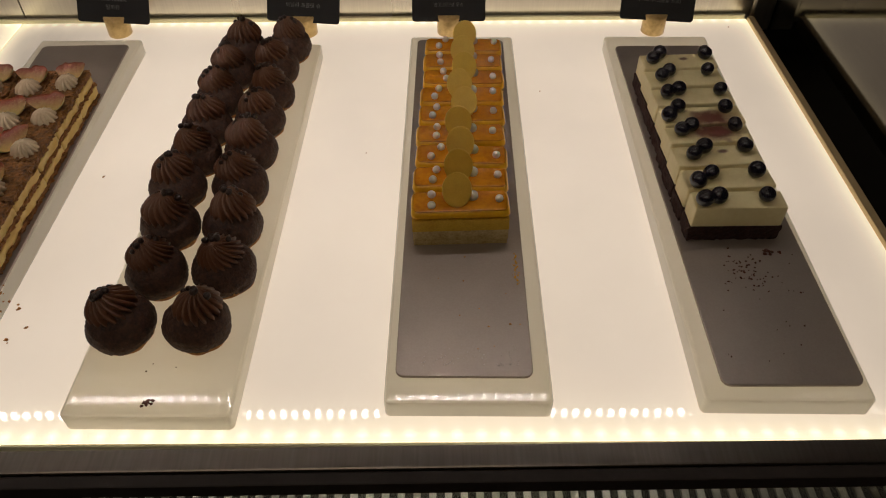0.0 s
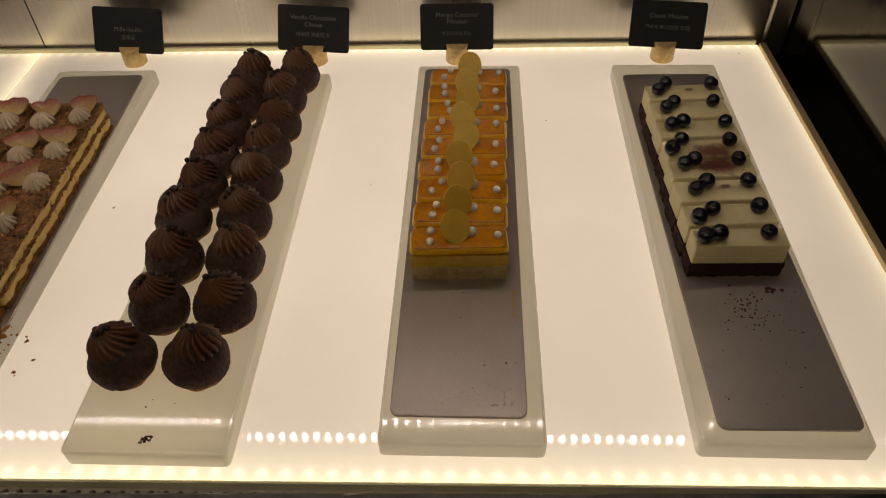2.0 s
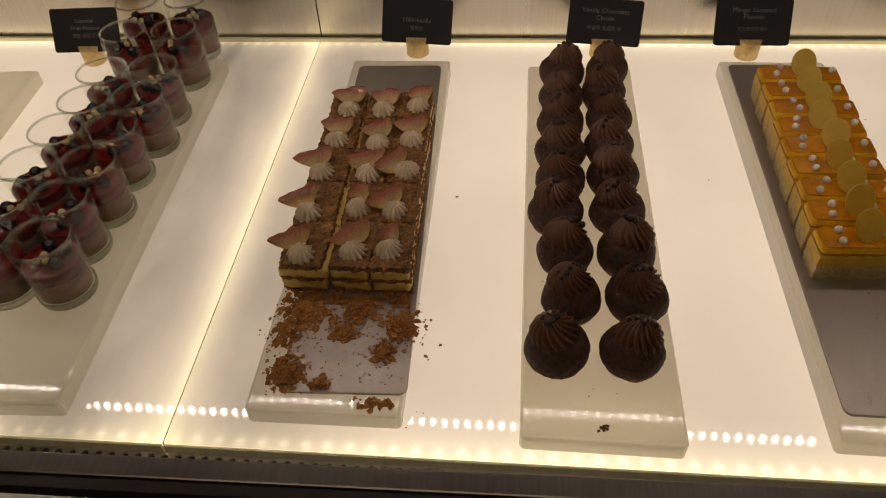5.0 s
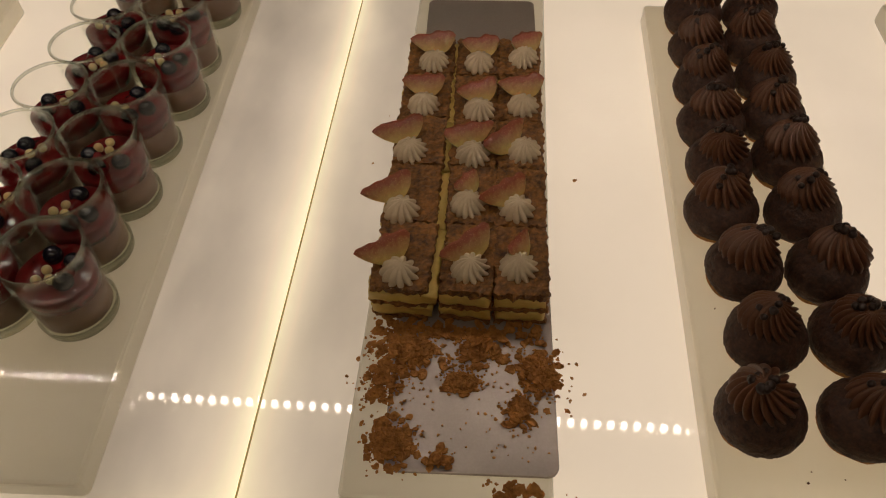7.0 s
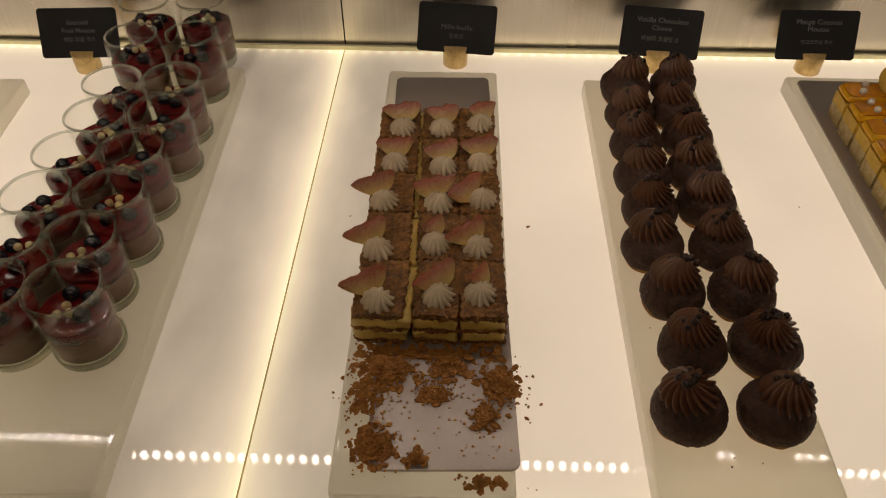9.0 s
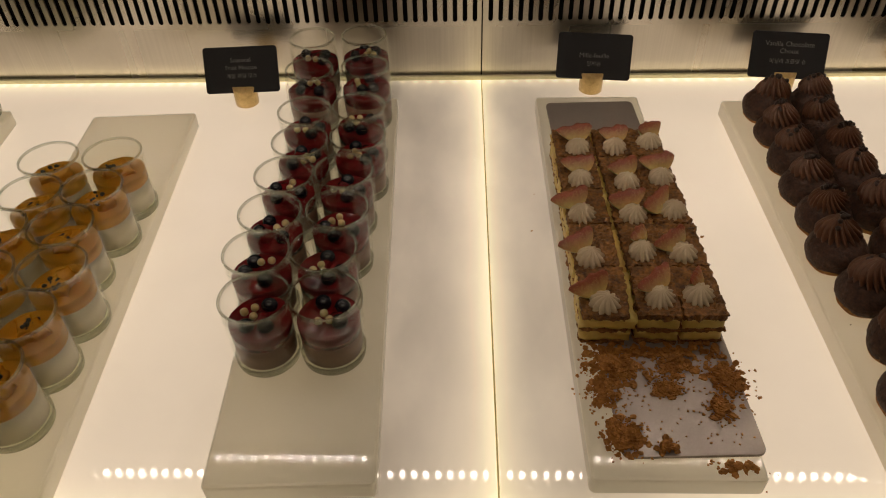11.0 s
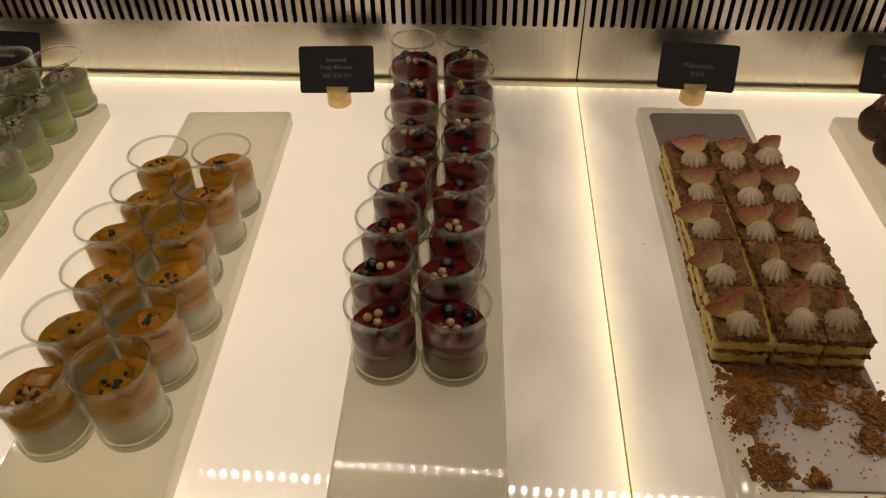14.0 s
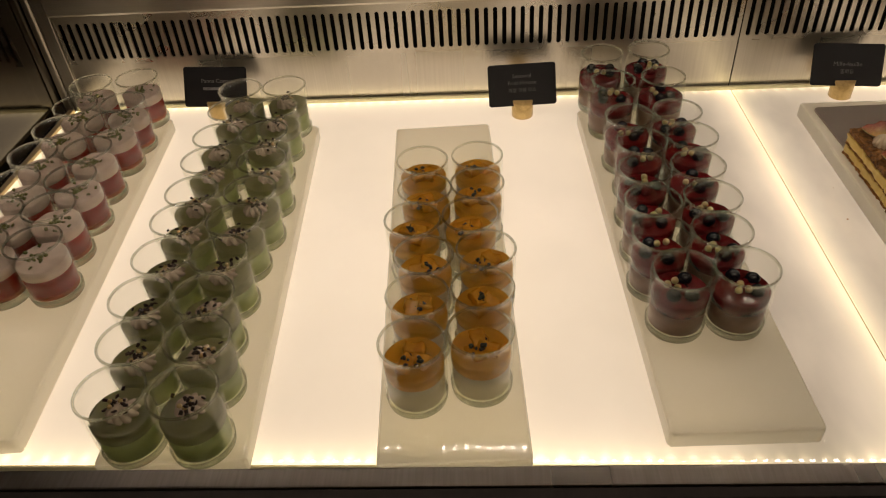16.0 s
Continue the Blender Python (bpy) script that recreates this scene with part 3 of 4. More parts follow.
# ---------------------------------------------------------------- boards and mats
BOARD_H, MAT_H = 0.0173, 0.0024
BOARDS = {  # centre x, centre y, turn, length
    "cassis": (0.206, 0.250, -0.9, 0.459), "mango": (-0.001, 0.2505, -0.6, 0.461), "choux": (-0.2055, 0.240, -0.7, 0.457),
    "millefeuille": (-0.398, 0.251, 0.0, 0.457), "berry": (-0.648, 0.248, 2.0, 0.462), "passion": (-0.8575, 0.221, 3.1, 0.459),
    "pistachio": (-1.0605, 0.225, 3.2, 0.466), "strawberry": (-1.2435, 0.246, 4.5, 0.478)}
for key, (x, y, turn, length) in BOARDS.items():
    board = part("serving_board", slab(0.109, length, BOARD_H, 0.004, 0.0022), WHITE_BOARD, None, smooth=False, m=pose(x, y, 0.0002, 0, 0, turn))
    tagged(board, "long white stone serving board lying on the lit deck", "board", "serving boards")
for key, x, y, turn, w, l in (("cassis", 0.2075, 0.243, -0.2, 0.092, 0.424), ("mango", -0.003, 0.2545, -0.75, 0.0905, 0.431), ("millefeuille", -0.392, 0.251, 1.6, 0.091, 0.426)):
    mat = part("display_mat", slab(w, l, MAT_H, 0.006, 0.0005), MAT_GREY, None, m=pose(x, y, 0.0002 + BOARD_H, 0, 0, turn))
    tagged(mat, "grey acrylic mat with rounded corners on a white board", "mat", "grey mats")
BT = BOARD_H + 0.0003       # top of a board
MT = BT + MAT_H + 0.0001    # top of a mat


# ---------------------------------------------------------------- name cards
def lettering(parent, lines):
    for body, size, z in lines:
        cu = bpy.data.curves.new("lettering", "FONT")
        cu.body, cu.size, cu.align_x, cu.align_y, cu.extrude = body, size, "CENTER", "CENTER", 0.00012
        cu.resolution_u = 2
        tmp = new("lettering_curve", cu)
        bpy.context.view_layer.update()
        me = bpy.data.meshes.new_from_object(tmp.evaluated_get(bpy.context.evaluated_depsgraph_get()))
        bpy.data.objects.remove(tmp)
        me.materials.clear()
        me.materials.append(CHALK)
        ob = new("lettering", me)
        ob.parent = parent
        ob.matrix_basis = pose(0, -0.0009, z, 90, 0, 0)


def name_card(x, y, yaw, roll, lines, bars, label):
    """A black card in the slit of a short brass holder, leaning back."""
    root = thing("name_card", label, "sign", pose(x, y, 0.0002, 0, 0, yaw), "name cards")
    holder = lathe([(0, 0), (0.0122, 0), (0.0130, 0.0008), (0.0130, 0.0225), (0.0124, 0.0235), (0, 0.0235)], 40)
    for v in holder.verts:
        if v.co.z > 0.012:
            v.co.z += v.co.y * 0.25
    part("holder", holder, WOODCLIP, root, "brushed brass round holder", True)
    card = slab(0.0815, 0.0495, 0.0014, 0.0035, 0.0003, -0.0007)
    bmesh.ops.transform(card, matrix=pose(0, 0, 0.02475, 90, 0, 0), verts=card.verts[:])
    cm = pose(0, -0.0065, 0.0165, -29, roll, 0)
    plate = part("card", card, CARD, root, "black rounded card with white handwriting", m=cm)
    lettering(plate, lines)
    for bx, bz, bw, bh in bars:
        part("writing_bar", box(bx - bw / 2, bx + bw / 2, -0.00095, -0.0007, bz - bh / 2, bz + bh / 2), CHALK, plate)


name_card(0.219, 0.521, -3, 2.5, [("Cassis Mousse", 0.0072, 0.0335), ("카시스 무스(알콜 포함)", 0.0052, 0.0215)], [], "black name card for cassis mousse in a brass holder")
name_card(-0.012, 0.522, 0, 0, [("Mango Coconut", 0.0072, 0.0375), ("Mousse", 0.0072, 0.0305), ("망고코코넛 무스", 0.0050, 0.0175)], [], "black name card for mango coconut mousse in a brass holder")
name_card(-0.174, 0.522, -5, 1.5, [("Vanilla Chocolate", 0.0074, 0.0365), ("Choux", 0.0074, 0.0290), ("바닐라 초콜릿 슈", 0.0056, 0.0180)], [], "black name card for chocolate choux in a brass holder")
name_card(-0.386, 0.524, -4, 1.5, [("Mille-feuille", 0.0072, 0.0255), ("밀푀유", 0.0058, 0.0165)], [], "black name card for mille-feuille in a brass holder")
name_card(-0.774, 0.501, 2, -1, [("Seasonal", 0.0066, 0.0350), ("Fruit Mousse", 0.0066, 0.0270), ("계절 과일 무스", 0.0056, 0.0180)], [], "black name card for fruit mousse in a brass holder")
name_card(-1.160, 0.523, -2, 1, [("Panna Cotta", 0.0072, 0.0320)], [(-0.003, 0.0225, 0.026, 0.0034)], "black name card for panna cotta in a brass holder")


# ---------------------------------------------------------------- chocolate choux
def choux(seed):
    rnd = random.Random(seed)
    root = thing("chocolate_choux", "round chocolate choux bun with a piped chocolate cream rosette", "pastry", pose(0, 0, 0), "choux buns")
    base = ball(0.0205, 4, 0.5, 0.08, 90.0, seed)
    for v in base.verts:
        v.co.z = max(v.co.z + 0.0050, 0.0)
    part("choux_base", base, CHOUX_BASE, root, "pale baked choux underside", True)
    body = ball(0.0234, 5, 1.0, 0.06, 60.0, seed * 3.1)
    for v in body.verts:
        fine = noise.noise(v.co * 420.0 + Vector((seed, 0, 0)))
        pit = max(0.0, noise.noise(v.co * 170.0 + Vector((0, seed, 3))) - 0.25)
        v.co *= 1 + 0.026 * fine + 0.014 * noise.noise(v.co * 1000.0) - 0.10 * pit
        v.co.z *= 0.80
        if v.co.z < -0.0100:
            v.co.x, v.co.y = v.co.x * 0.96, v.co.y * 0.96
            v.co.z = -0.0100 + (v.co.z + 0.0100) * 0.2
        v.co.z += 0.0132
    part("bun", body, CHOC, root, "speckled dark chocolate crust", True)
    lean = (rnd.uniform(-0.002, 0.002), rnd.uniform(-0.002, 0.002))
    ridges, turn = rnd.choice((17, 18, 19, 20)), rnd.uniform(0.5, 1.1)
    cream = swirl(rnd.uniform(0.0178, 0.0194), rnd.uniform(0.0195, 0.0215), ridges, 0.42, turn, lean, seed, 18, 160, 0.78)
    for v in cream.verts:
        d = math.hypot(v.co.x, v.co.y)
        if v.co.z < 0.004 and d > 0.0085:
            # the ribs of the piped cream end in drawn-out points on the crust
            a = math.atan2(v.co.y, v.co.x)
            rib = abs(math.cos(ridges * (a + turn * v.co.z / 0.0187) / 2)) ** 2
            v.co.z -= 0.0030 * rib * (1 - v.co.z / 0.004) + 0.0012 * noise.noise(Vector((a * 2, seed, 1)))
    part("cream_rosette", cream, CHOC_CREAM, root, "ridged milk chocolate cream", True, pose(rnd.uniform(-0.002, 0.002), rnd.uniform(0.000, 0.004), 0.0247, rnd.uniform(-9, 7), rnd.uniform(-8, 8), 0))
    pearl = None
    for i in range(rnd.randint(6, 9)):
        a, d = rnd.uniform(0.1, 3.1), rnd.uniform(0.001, 0.0105)
        m = pose(lean[0] + d * math.cos(a), lean[1] + 0.001 + d * math.sin(a), 0.0445 - d * d * 62 + rnd.uniform(-0.0006, 0.0012), rnd.uniform(0, 90), 0, 0) @ Matrix.Scale(rnd.uniform(0.8, 1.15), 4)
        if pearl is None:
            pearl = part("chocolate_pearl", ball(0.0025, 2, 1.0, 0.2, 300.0, seed), CHOC_DARK, root, "crunchy dark chocolate pearl", True, m)
        else:
            again(pearl, m)
    return root


CHOUX_AT = ((-0.238, 0.0765), (-0.186, 0.0765), (-0.226, 0.1235), (-0.178, 0.1265), (-0.229, 0.1725), (-0.181, 0.1725), (-0.235, 0.2185), (-0.184, 0.2200), (-0.230, 0.2600),
            (-0.184, 0.2670), (-0.229, 0.3010), (-0.184, 0.3110), (-0.227, 0.3450), (-0.181, 0.3540), (-0.225, 0.3910), (-0.183, 0.3980), (-0.223, 0.4360), (-0.176, 0.4410))
kinds = [choux(s) for s in (1, 2, 3, 4, 5)]
for n, (x, y) in enumerate(CHOUX_AT):
    m = pose(x, y, BT, 0, 0, random.uniform(-70, 70)) @ Matrix.Diagonal((*(random.uniform(0.92, 0.99),) * 2, random.uniform(0.94, 1.02), 1))
    if n < 5:
        kinds[n].matrix_basis = m
    else:
        c = copy_thing(kinds[n % 5], m)
        c.matrix_basis = m


# ---------------------------------------------------------------- mango slices
def bevel_box(w, l, h, b, z0=0.0):
    return slab(w, l, h, b * 1.2, b, z0)


for n in range(9):
    rnd = random.Random(40 + n)
    y0 = 0.1585 + n * 0.02845
    x = -0.0062 + n * 0.0009 + rnd.uniform(-0.001, 0.001)
    root = thing("mango_mousse_slice", "slice of mango coconut mousse cake with glossy orange glaze", "cake", pose(x, y0 + 0.0140, MT, 0, 0, rnd.uniform(-2.2, 2.2)), "mango slices")
    part("sponge", rough_box(0.0715, 0.0234, 0.005, 14, 5, 2, 0.0006, 400, n), COCONUT, root, "pale brown sponge base")
    part("coconut_layer", rough_box(0.0722, 0.0241, 0.010, 14, 5, 3, 0.0004, 350, n + 5, 0.0049), COCONUT, root, "pale coconut mousse layer")
    part("mango_layer", rough_box(0.0728, 0.0245, 0.0105, 14, 5, 3, 0.0003, 250, n + 9, 0.0148), MANGO_MOUSSE, root, "yellow mango mousse layer")
    gl = slab(0.0742, 0.0254, 0.0092, 0.0045, 0.0042, 0.0245)
    for v in gl.verts:
        if v.co.z < 0.027:
            v.co.z += 0.0022 * noise.noise(Vector((v.co.x * 160, v.co.y * 160, n)))
    part("glaze", gl, GLAZE, root, "glossy yellow mango glaze", True)
    film = slab(0.0700, 0.0218, 0.0011, 0.0036, 0.0009, 0.0329)
    for v in film.verts:
        k = noise.noise(Vector((v.co.x * 120, v.co.y * 120, n * 3.0)))
        v.co.x, v.co.y = v.co.x + 0.0010 * k, v.co.y + 0.0008 * k
    part("glaze_top", film, GLAZE_TOP, root, "deep orange mango jelly on top", True)
    top = 0.0337
    disc = lathe([(0, -0.0008), (0.0114, -0.0008), (0.0120, -0.0004), (0.0120, 0.0004), (0.0114, 0.0008), (0, 0.0008)], 40)
    part("chocolate_disc", disc, YELLOW_DISC, root, "round yellow white-chocolate disc standing tilted", False, pose(rnd.uniform(-0.0026, 0.0026), 0.0015, top + 0.0100, rnd.uniform(46, 62), rnd.uniform(-9, 3), rnd.uniform(-8, 8)) @ Matrix.Diagonal((0.93, 1.10, 1.0, 1.0)))
    pearl = None
    for px, py in ((-0.019 + rnd.uniform(-0.003, 0.003), 0.006), (-0.019 + rnd.uniform(-0.006, 0.004), -0.006), (0.0285 + rnd.uniform(-0.002, 0.001), rnd.uniform(-0.003, 0.003)), (0.0095, 0.0035)):
        m = pose(px, py, top + 0.0022) @ Matrix.Scale(1.5 if px == 0.0095 else 1.1, 4)
        pearl = part("sugar_pearl", ball(0.0028, 3), PEARL, root, "white sugar pearl", True, m) if pearl is None else again(pearl, m)


# ---------------------------------------------------------------- cassis slices
CASSIS_Y = (0.162, 0.1855, 0.213, 0.242, 0.2685, 0.297, 0.326, 0.356, 0.384)
CASSIS_BERRY = (((0.175, 0.169), (0.186, 0.172), (0.222, 0.173)), ((0.175, 0.190), (0.187, 0.199), (0.223, 0.202)), ((0.180, 0.223), (0.190, 0.232), (0.223, 0.233)),
                ((0.178, 0.255), (0.187, 0.261), (0.223, 0.261)), ((0.172, 0.276), (0.182, 0.288), (0.222, 0.287)), ((0.178, 0.310), (0.189, 0.315), (0.225, 0.314)),
                ((0.179, 0.337), (0.187, 0.345), (0.222, 0.346)), ((0.177, 0.366), (0.185, 0.376), (0.227, 0.375)))
STAINED = {2: stained_mousse(0.006, 0.004), 3: stained_mousse(0.005, 0.019), 4: stained_mousse(-0.006, 0.016), 7: stained_mousse(0.004, 0.004)}
for n in range(8):
    rnd = random.Random(70 + n)
    y0, y1 = CASSIS_Y[n], CASSIS_Y[n + 1]
    cx, cy, turn = 0.2018 + rnd.uniform(-0.001, 0.001), (y0 + y1) / 2, (0.5 if n == 0 else rnd.uniform(2.0, 4.0))
    here = pose(cx, cy, MT, 0, 0, turn)
    root = thing("cassis_mousse_slice", "slice of white mousse cake on dark chocolate sponge with blueberries", "cake", here, "cassis slices")
    d = y1 - y0 - 0.0042
    part("sponge", rough_box(0.0705, d, 0.0135, 26, 9, 5, 0.0013, 420, n), SPONGE, root, "crumbly dark chocolate sponge")
    part("mousse", slab(0.0690, d - 0.0002, 0.0192, 0.0012, 0.0011, 0.0134), STAINED.get(n, CREAM_CAKE), root, "ivory white mousse layer")
    inv = here.inverted()
    berry = None
    for bx, by in CASSIS_BERRY[n]:
        p = inv @ Vector((bx, by, 0))
        m = Matrix.Translation((p.x, p.y, 0.0326 + 0.0058)) @ pose(0, 0, 0, rnd.uniform(-70, 70), rnd.uniform(-50, 50), rnd.uniform(0, 360)) @ Matrix.Scale(rnd.uniform(0.92, 1.05), 4)
        if berry is None:
            bb = ball(0.0066, 3, 0.93)
            for v in bb.verts:
                q = math.hypot(v.co.x, v.co.y)
                if v.co.z > 0 and q < 0.0028:
                    v.co.z -= 0.0012 * (1 - q / 0.0028)
            berry = part("blueberry", bb, BLUEBERRY, root, "glazed dark blueberry", True, m)
        else:
            again(berry, m)


# ---------------------------------------------------------------- mille-feuille
def fig_slice(parent, m, length, width, seed):
    """A fig wedge: a rounded skin side in front, a red cut face rising to the seeded core behind, pointed ends."""
    skin, flesh = bmesh.new(), bmesh.new()
    rows_s, rows_f = [], []
    tip = 0.22 if seed % 2 < 1.2 else -0.22
    for i in range(21):
        u = i / 20 * 2 - 1
        x = u * length / 2
        q = max(1 - abs(u - tip * (1 - u * u)) ** 2.2, 0.0)
        bow = 0.10 * length * u * u
        ys = bow - width * 0.56 * q ** 0.8 - 0.0002
        yc = bow + width * 0.46 * q ** 0.55 * (0.86 + 0.30 * noise.noise(Vector((u * 2.6, seed, 0)))) + 0.0002
        deep = width * 0.42 * q ** 0.7 + 0.0003
        rows_s.append([skin.verts.new((x, ys + (yc - ys) * 0.55 * k * k, -deep * math.sin(k * math.pi / 2))) for k in [j / 6 for j in range(7)]])
        face = []
        for k in [j / 8 for j in range(9)]:
            rise = 0.0011 * math.sin(k * math.pi) * q + 0.0007 * noise.noise(Vector((x * 420, k * 4, seed)))
            face.append((x, ys + (yc - ys) * k, 0.0002 + rise))
        for k in (0.35, 0.7, 1.0):
            face.append((x, yc + (ys + (yc - ys) * 0.55 - yc) * k, -deep * k))
        rows_f.append([flesh.verts.new(c) for c in face])
    for bm, rows in ((skin, rows_s), (flesh, rows_f)):
        for a, b in zip(rows, rows[1:]):
            for k in range(len(a) - 1):
                bm.faces.new((a[k], a[k + 1], b[k + 1], b[k]))
    body = part("fig_slice", skin, FIG_SKIN, parent, "slice of fresh fig with pale green skin", True, m)
    part("flesh", flesh, FIG_FLESH, body, "pink seeded fig flesh", True)


MF_X = ((-0.4455, -0.4125), (-0.4095, -0.3800), (-0.3795, -0.3495))
MF_Y = ((0.1300, 0.1800), (0.1810, 0.2290), (0.2300, 0.2750), (0.2760, 0.3220), (0.3230, 0.3660))
MF_CREAM = {(0, 0): (-0.432, 0.140), (1, 0): (-0.392, 0.145), (2, 0): (-0.3645, 0.148), (0, 1): (-0.436, 0.187), (1, 1): (-0.396, 0.194), (2, 1): (-0.366, 0.192), (0, 2): (-0.4355, 0.239),
            (1, 2): (-0.395, 0.238), (2, 2): (-0.362, 0.243), (0, 3): (-0.431, 0.285), (1, 3): (-0.393, 0.281), (2, 3): (-0.363, 0.287), (0, 4): (-0.428, 0.333), (1, 4): (-0.395, 0.333), (2, 4): (-0.363, 0.341)}
MF_FIG = {(0, 0): (-0.011, 0.009, 44, 0.030), (1, 0): (-0.003, 0.010, 62, 0.032), (2, 0): (0.001, 0.010, 80, 0.018), (0, 1): (-0.010, 0.010, 48, 0.030), (1, 1): (-0.001, 0.011, 70, 0.018), (2, 1): (-0.009, 0.006, 51, 0.030),
          (0, 2): (-0.009, 0.011, 34, 0.031), (1, 2): (-0.003, 0.011, 32, 0.030), (2, 2): (-0.013, 0.004, 62, 0.032), (0, 3): (-0.001, 0.013, 8, 0.026), (1, 3): (-0.001, 0.012, 32, 0.026), (2, 3): (-0.002, 0.013, 18, 0.028),
          (0, 4): (-0.001, 0.014, 12, 0.029), (1, 4): (0.001, 0.012, 10, 0.024), (2, 4): (0.003, 0.010, 40, 0.022)}
MF_TOP = 0.0292
for (c, r), (px, py) in MF_CREAM.items():
    rnd = random.Random(200 + 10 * r + c)
    (xa, xb), (ya, yb) = MF_X[c], MF_Y[r]
    cx, cy = (xa + xb) / 2, (ya + yb) / 2
    xs = 0.002 * (r - 2) * -0.4
    here = pose(cx + xs - (0.0032 * (1 - r / 4) if c == 0 else 0), cy, MT, 0, 0, rnd.uniform(-3.0, 3.0))
    w, l = xb - xa - 0.0008, yb - ya - 0.0008
    root = thing("mille_feuille", "piece of mille-feuille with custard, a cream shell and a fig slice", "pastry", here, "mille-feuille pieces")
    for k, z in enumerate((0.0, 0.0118, 0.0236)):
        part("pastry_layer", rough_box(w + rnd.uniform(0, 0.001), l + rnd.uniform(0, 0.001), 0.0042 if k < 2 else 0.0056, 18, 24, 4, 0.0026, 360, rnd.uniform(0, 50), z), PASTRY_TOP if k == 2 else PASTRY, root, "flaky browned puff pastry")
    for z in (0.0040, 0.0158):
        bulge = 0.0068 if c == 0 and z > 0.01 else 0.0030 if c == 0 else -0.0002
        layer = rough_box(w + bulge, l + 0.0004, 0.0080, 10, 14, 5, 0.0019, 150, rnd.uniform(0, 50), z)
        if c == 0:
            bmesh.ops.translate(layer, vec=(bulge * 0.3, 0, 0), verts=layer.verts[:])
        part("custard_layer", layer, CUSTARD, root, "pale yellow custard", True)
    p = here.inverted() @ Vector((px, py, 0))
    shell = swirl(0.0106, 0.0094, rnd.choice((11, 12, 13)), 0.42, rnd.uniform(0.2, 0.5), (0.001, 0.003), rnd.uniform(0, 9), 14, 120, 0.55)
    for v in shell.verts:
        v.co.x *= 1.12
    part("cream_shell", shell, WHIPPED, root, "piped white cream shell", True, Matrix.Translation((p.x, p.y, MF_TOP - 0.0004)) @ pose(0, 0, 0, 14, rnd.uniform(-6, 6), rnd.uniform(-25, 25)))
    fx, fy, turn, size = MF_FIG[c, r]
    fig_slice(root, Matrix.Translation((p.x + fx * 0.9, p.y + fy + 0.0015, MF_TOP + 0.0085)) @ pose(0, 0, 0, 0, 0, turn * 0.75) @ pose(0, 0, 0, 42, 0, 0), size * 1.16, 0.0168 if size > 0.02 else 0.0135, rnd.uniform(0, 20))


# ---------------------------------------------------------------- cups
CUP_R, CUP_B, CUP_H = 0.0245, 0.0228, 0.0610


def cup(name, label, group, swell=0.0):
    root = thing(name, label, "dessert cup", pose(0, 0, 0), group)
    wall = [(CUP_B + 0.0005, 0.0080), (CUP_B + 0.0008, 0.012)] + [(CUP_B + 0.0008 + (CUP_R - CUP_B - 0.0008) * k / 4, 0.012 + (CUP_H - 0.0132) * k / 4) for k in range(1, 5)]
    if swell:
        wall = [(belly(z, swell), z) for z in [0.0080 + (CUP_H - 0.0092) * k / 12 for k in range(13)]]
    inner = [(r - 0.0017, z) for r, z in wall[::-1]]
    part("glass_wall", lathe(wall + inner + [wall[0]], 56), CUP_GLASS, root, "clear straight glass wall", True)
    rim = [((belly(CUP_H, swell) if swell else CUP_R) - 0.00085 + 0.00100 * math.cos(a), CUP_H - 0.0011 + 0.0011 * math.sin(a)) for a in [2 * math.pi * k / 10 for k in range(11)]]
    part("rim", lathe(rim, 56), CUP_RIM, root, "rounded glass rim", True)
    part("glass_base", lathe([(0, 0.0), (CUP_B - 0.0035, 0.0), (CUP_B - 0.0012, 0.0008), (CUP_B - 0.0002, 0.0022), (CUP_B - 0.0006, 0.0034), (CUP_B + 0.0001, 0.0046), (CUP_B + 0.0005, 0.0078), (CUP_B - 0.0018, 0.0082), (CUP_B - 0.0050, 0.0070), (0, 0.0066)], 56), CUP_BASE, root, "thick glass base", True)
    return root


def belly(z, swell):
    """Outer radius of a barrel-shaped cup: widest below the middle, drawn in at the rim."""
    return CUP_B + 0.0003 + swell * math.sin(math.pi * min(1.0, (z / CUP_H) ** 0.85) * 0.98)


def inside(z, swell=0.0):
    if swell:
        return belly(z, swell) - 0.0021
    return CUP_B + (CUP_R - CUP_B) * z / CUP_H - 0.0021


def fill(root, name, z0, z1, material, label, dome=0.0, wave=0.0, seed=0.0, meniscus=0.0006, swell=0.0):
    r0, r1 = inside(z0, swell), inside(z1, swell)
    prof = [(0, z0), (r0, z0), (inside((z0 + z1) / 2, swell), (z0 + z1) / 2), (r1, z1 + meniscus), (r1 * 0.93, z1)] + [(r1 * k, z1 + dome * (1 - k * k)) for k in (0.8, 0.6, 0.4, 0.2)] + [(0, z1 + dome)]
    bm = lathe(prof, 56)
    for v in bm.verts:
        q = math.hypot(v.co.x, v.co.y)
        if wave and v.co.z > z1 - 0.0004:
            v.co.z += wave * noise.noise(Vector((v.co.x * 110 + seed, v.co.y * 110, 0))) * (1 if q < r1 * 0.95 else 0.5)
    return part(name, bm, material, root, label, True)


def scatter(root, name, make, material, label, places):
    one = None
    for m in places:
        one = part(name, make, material, root, label, True, m) if one is None else again(one, m)


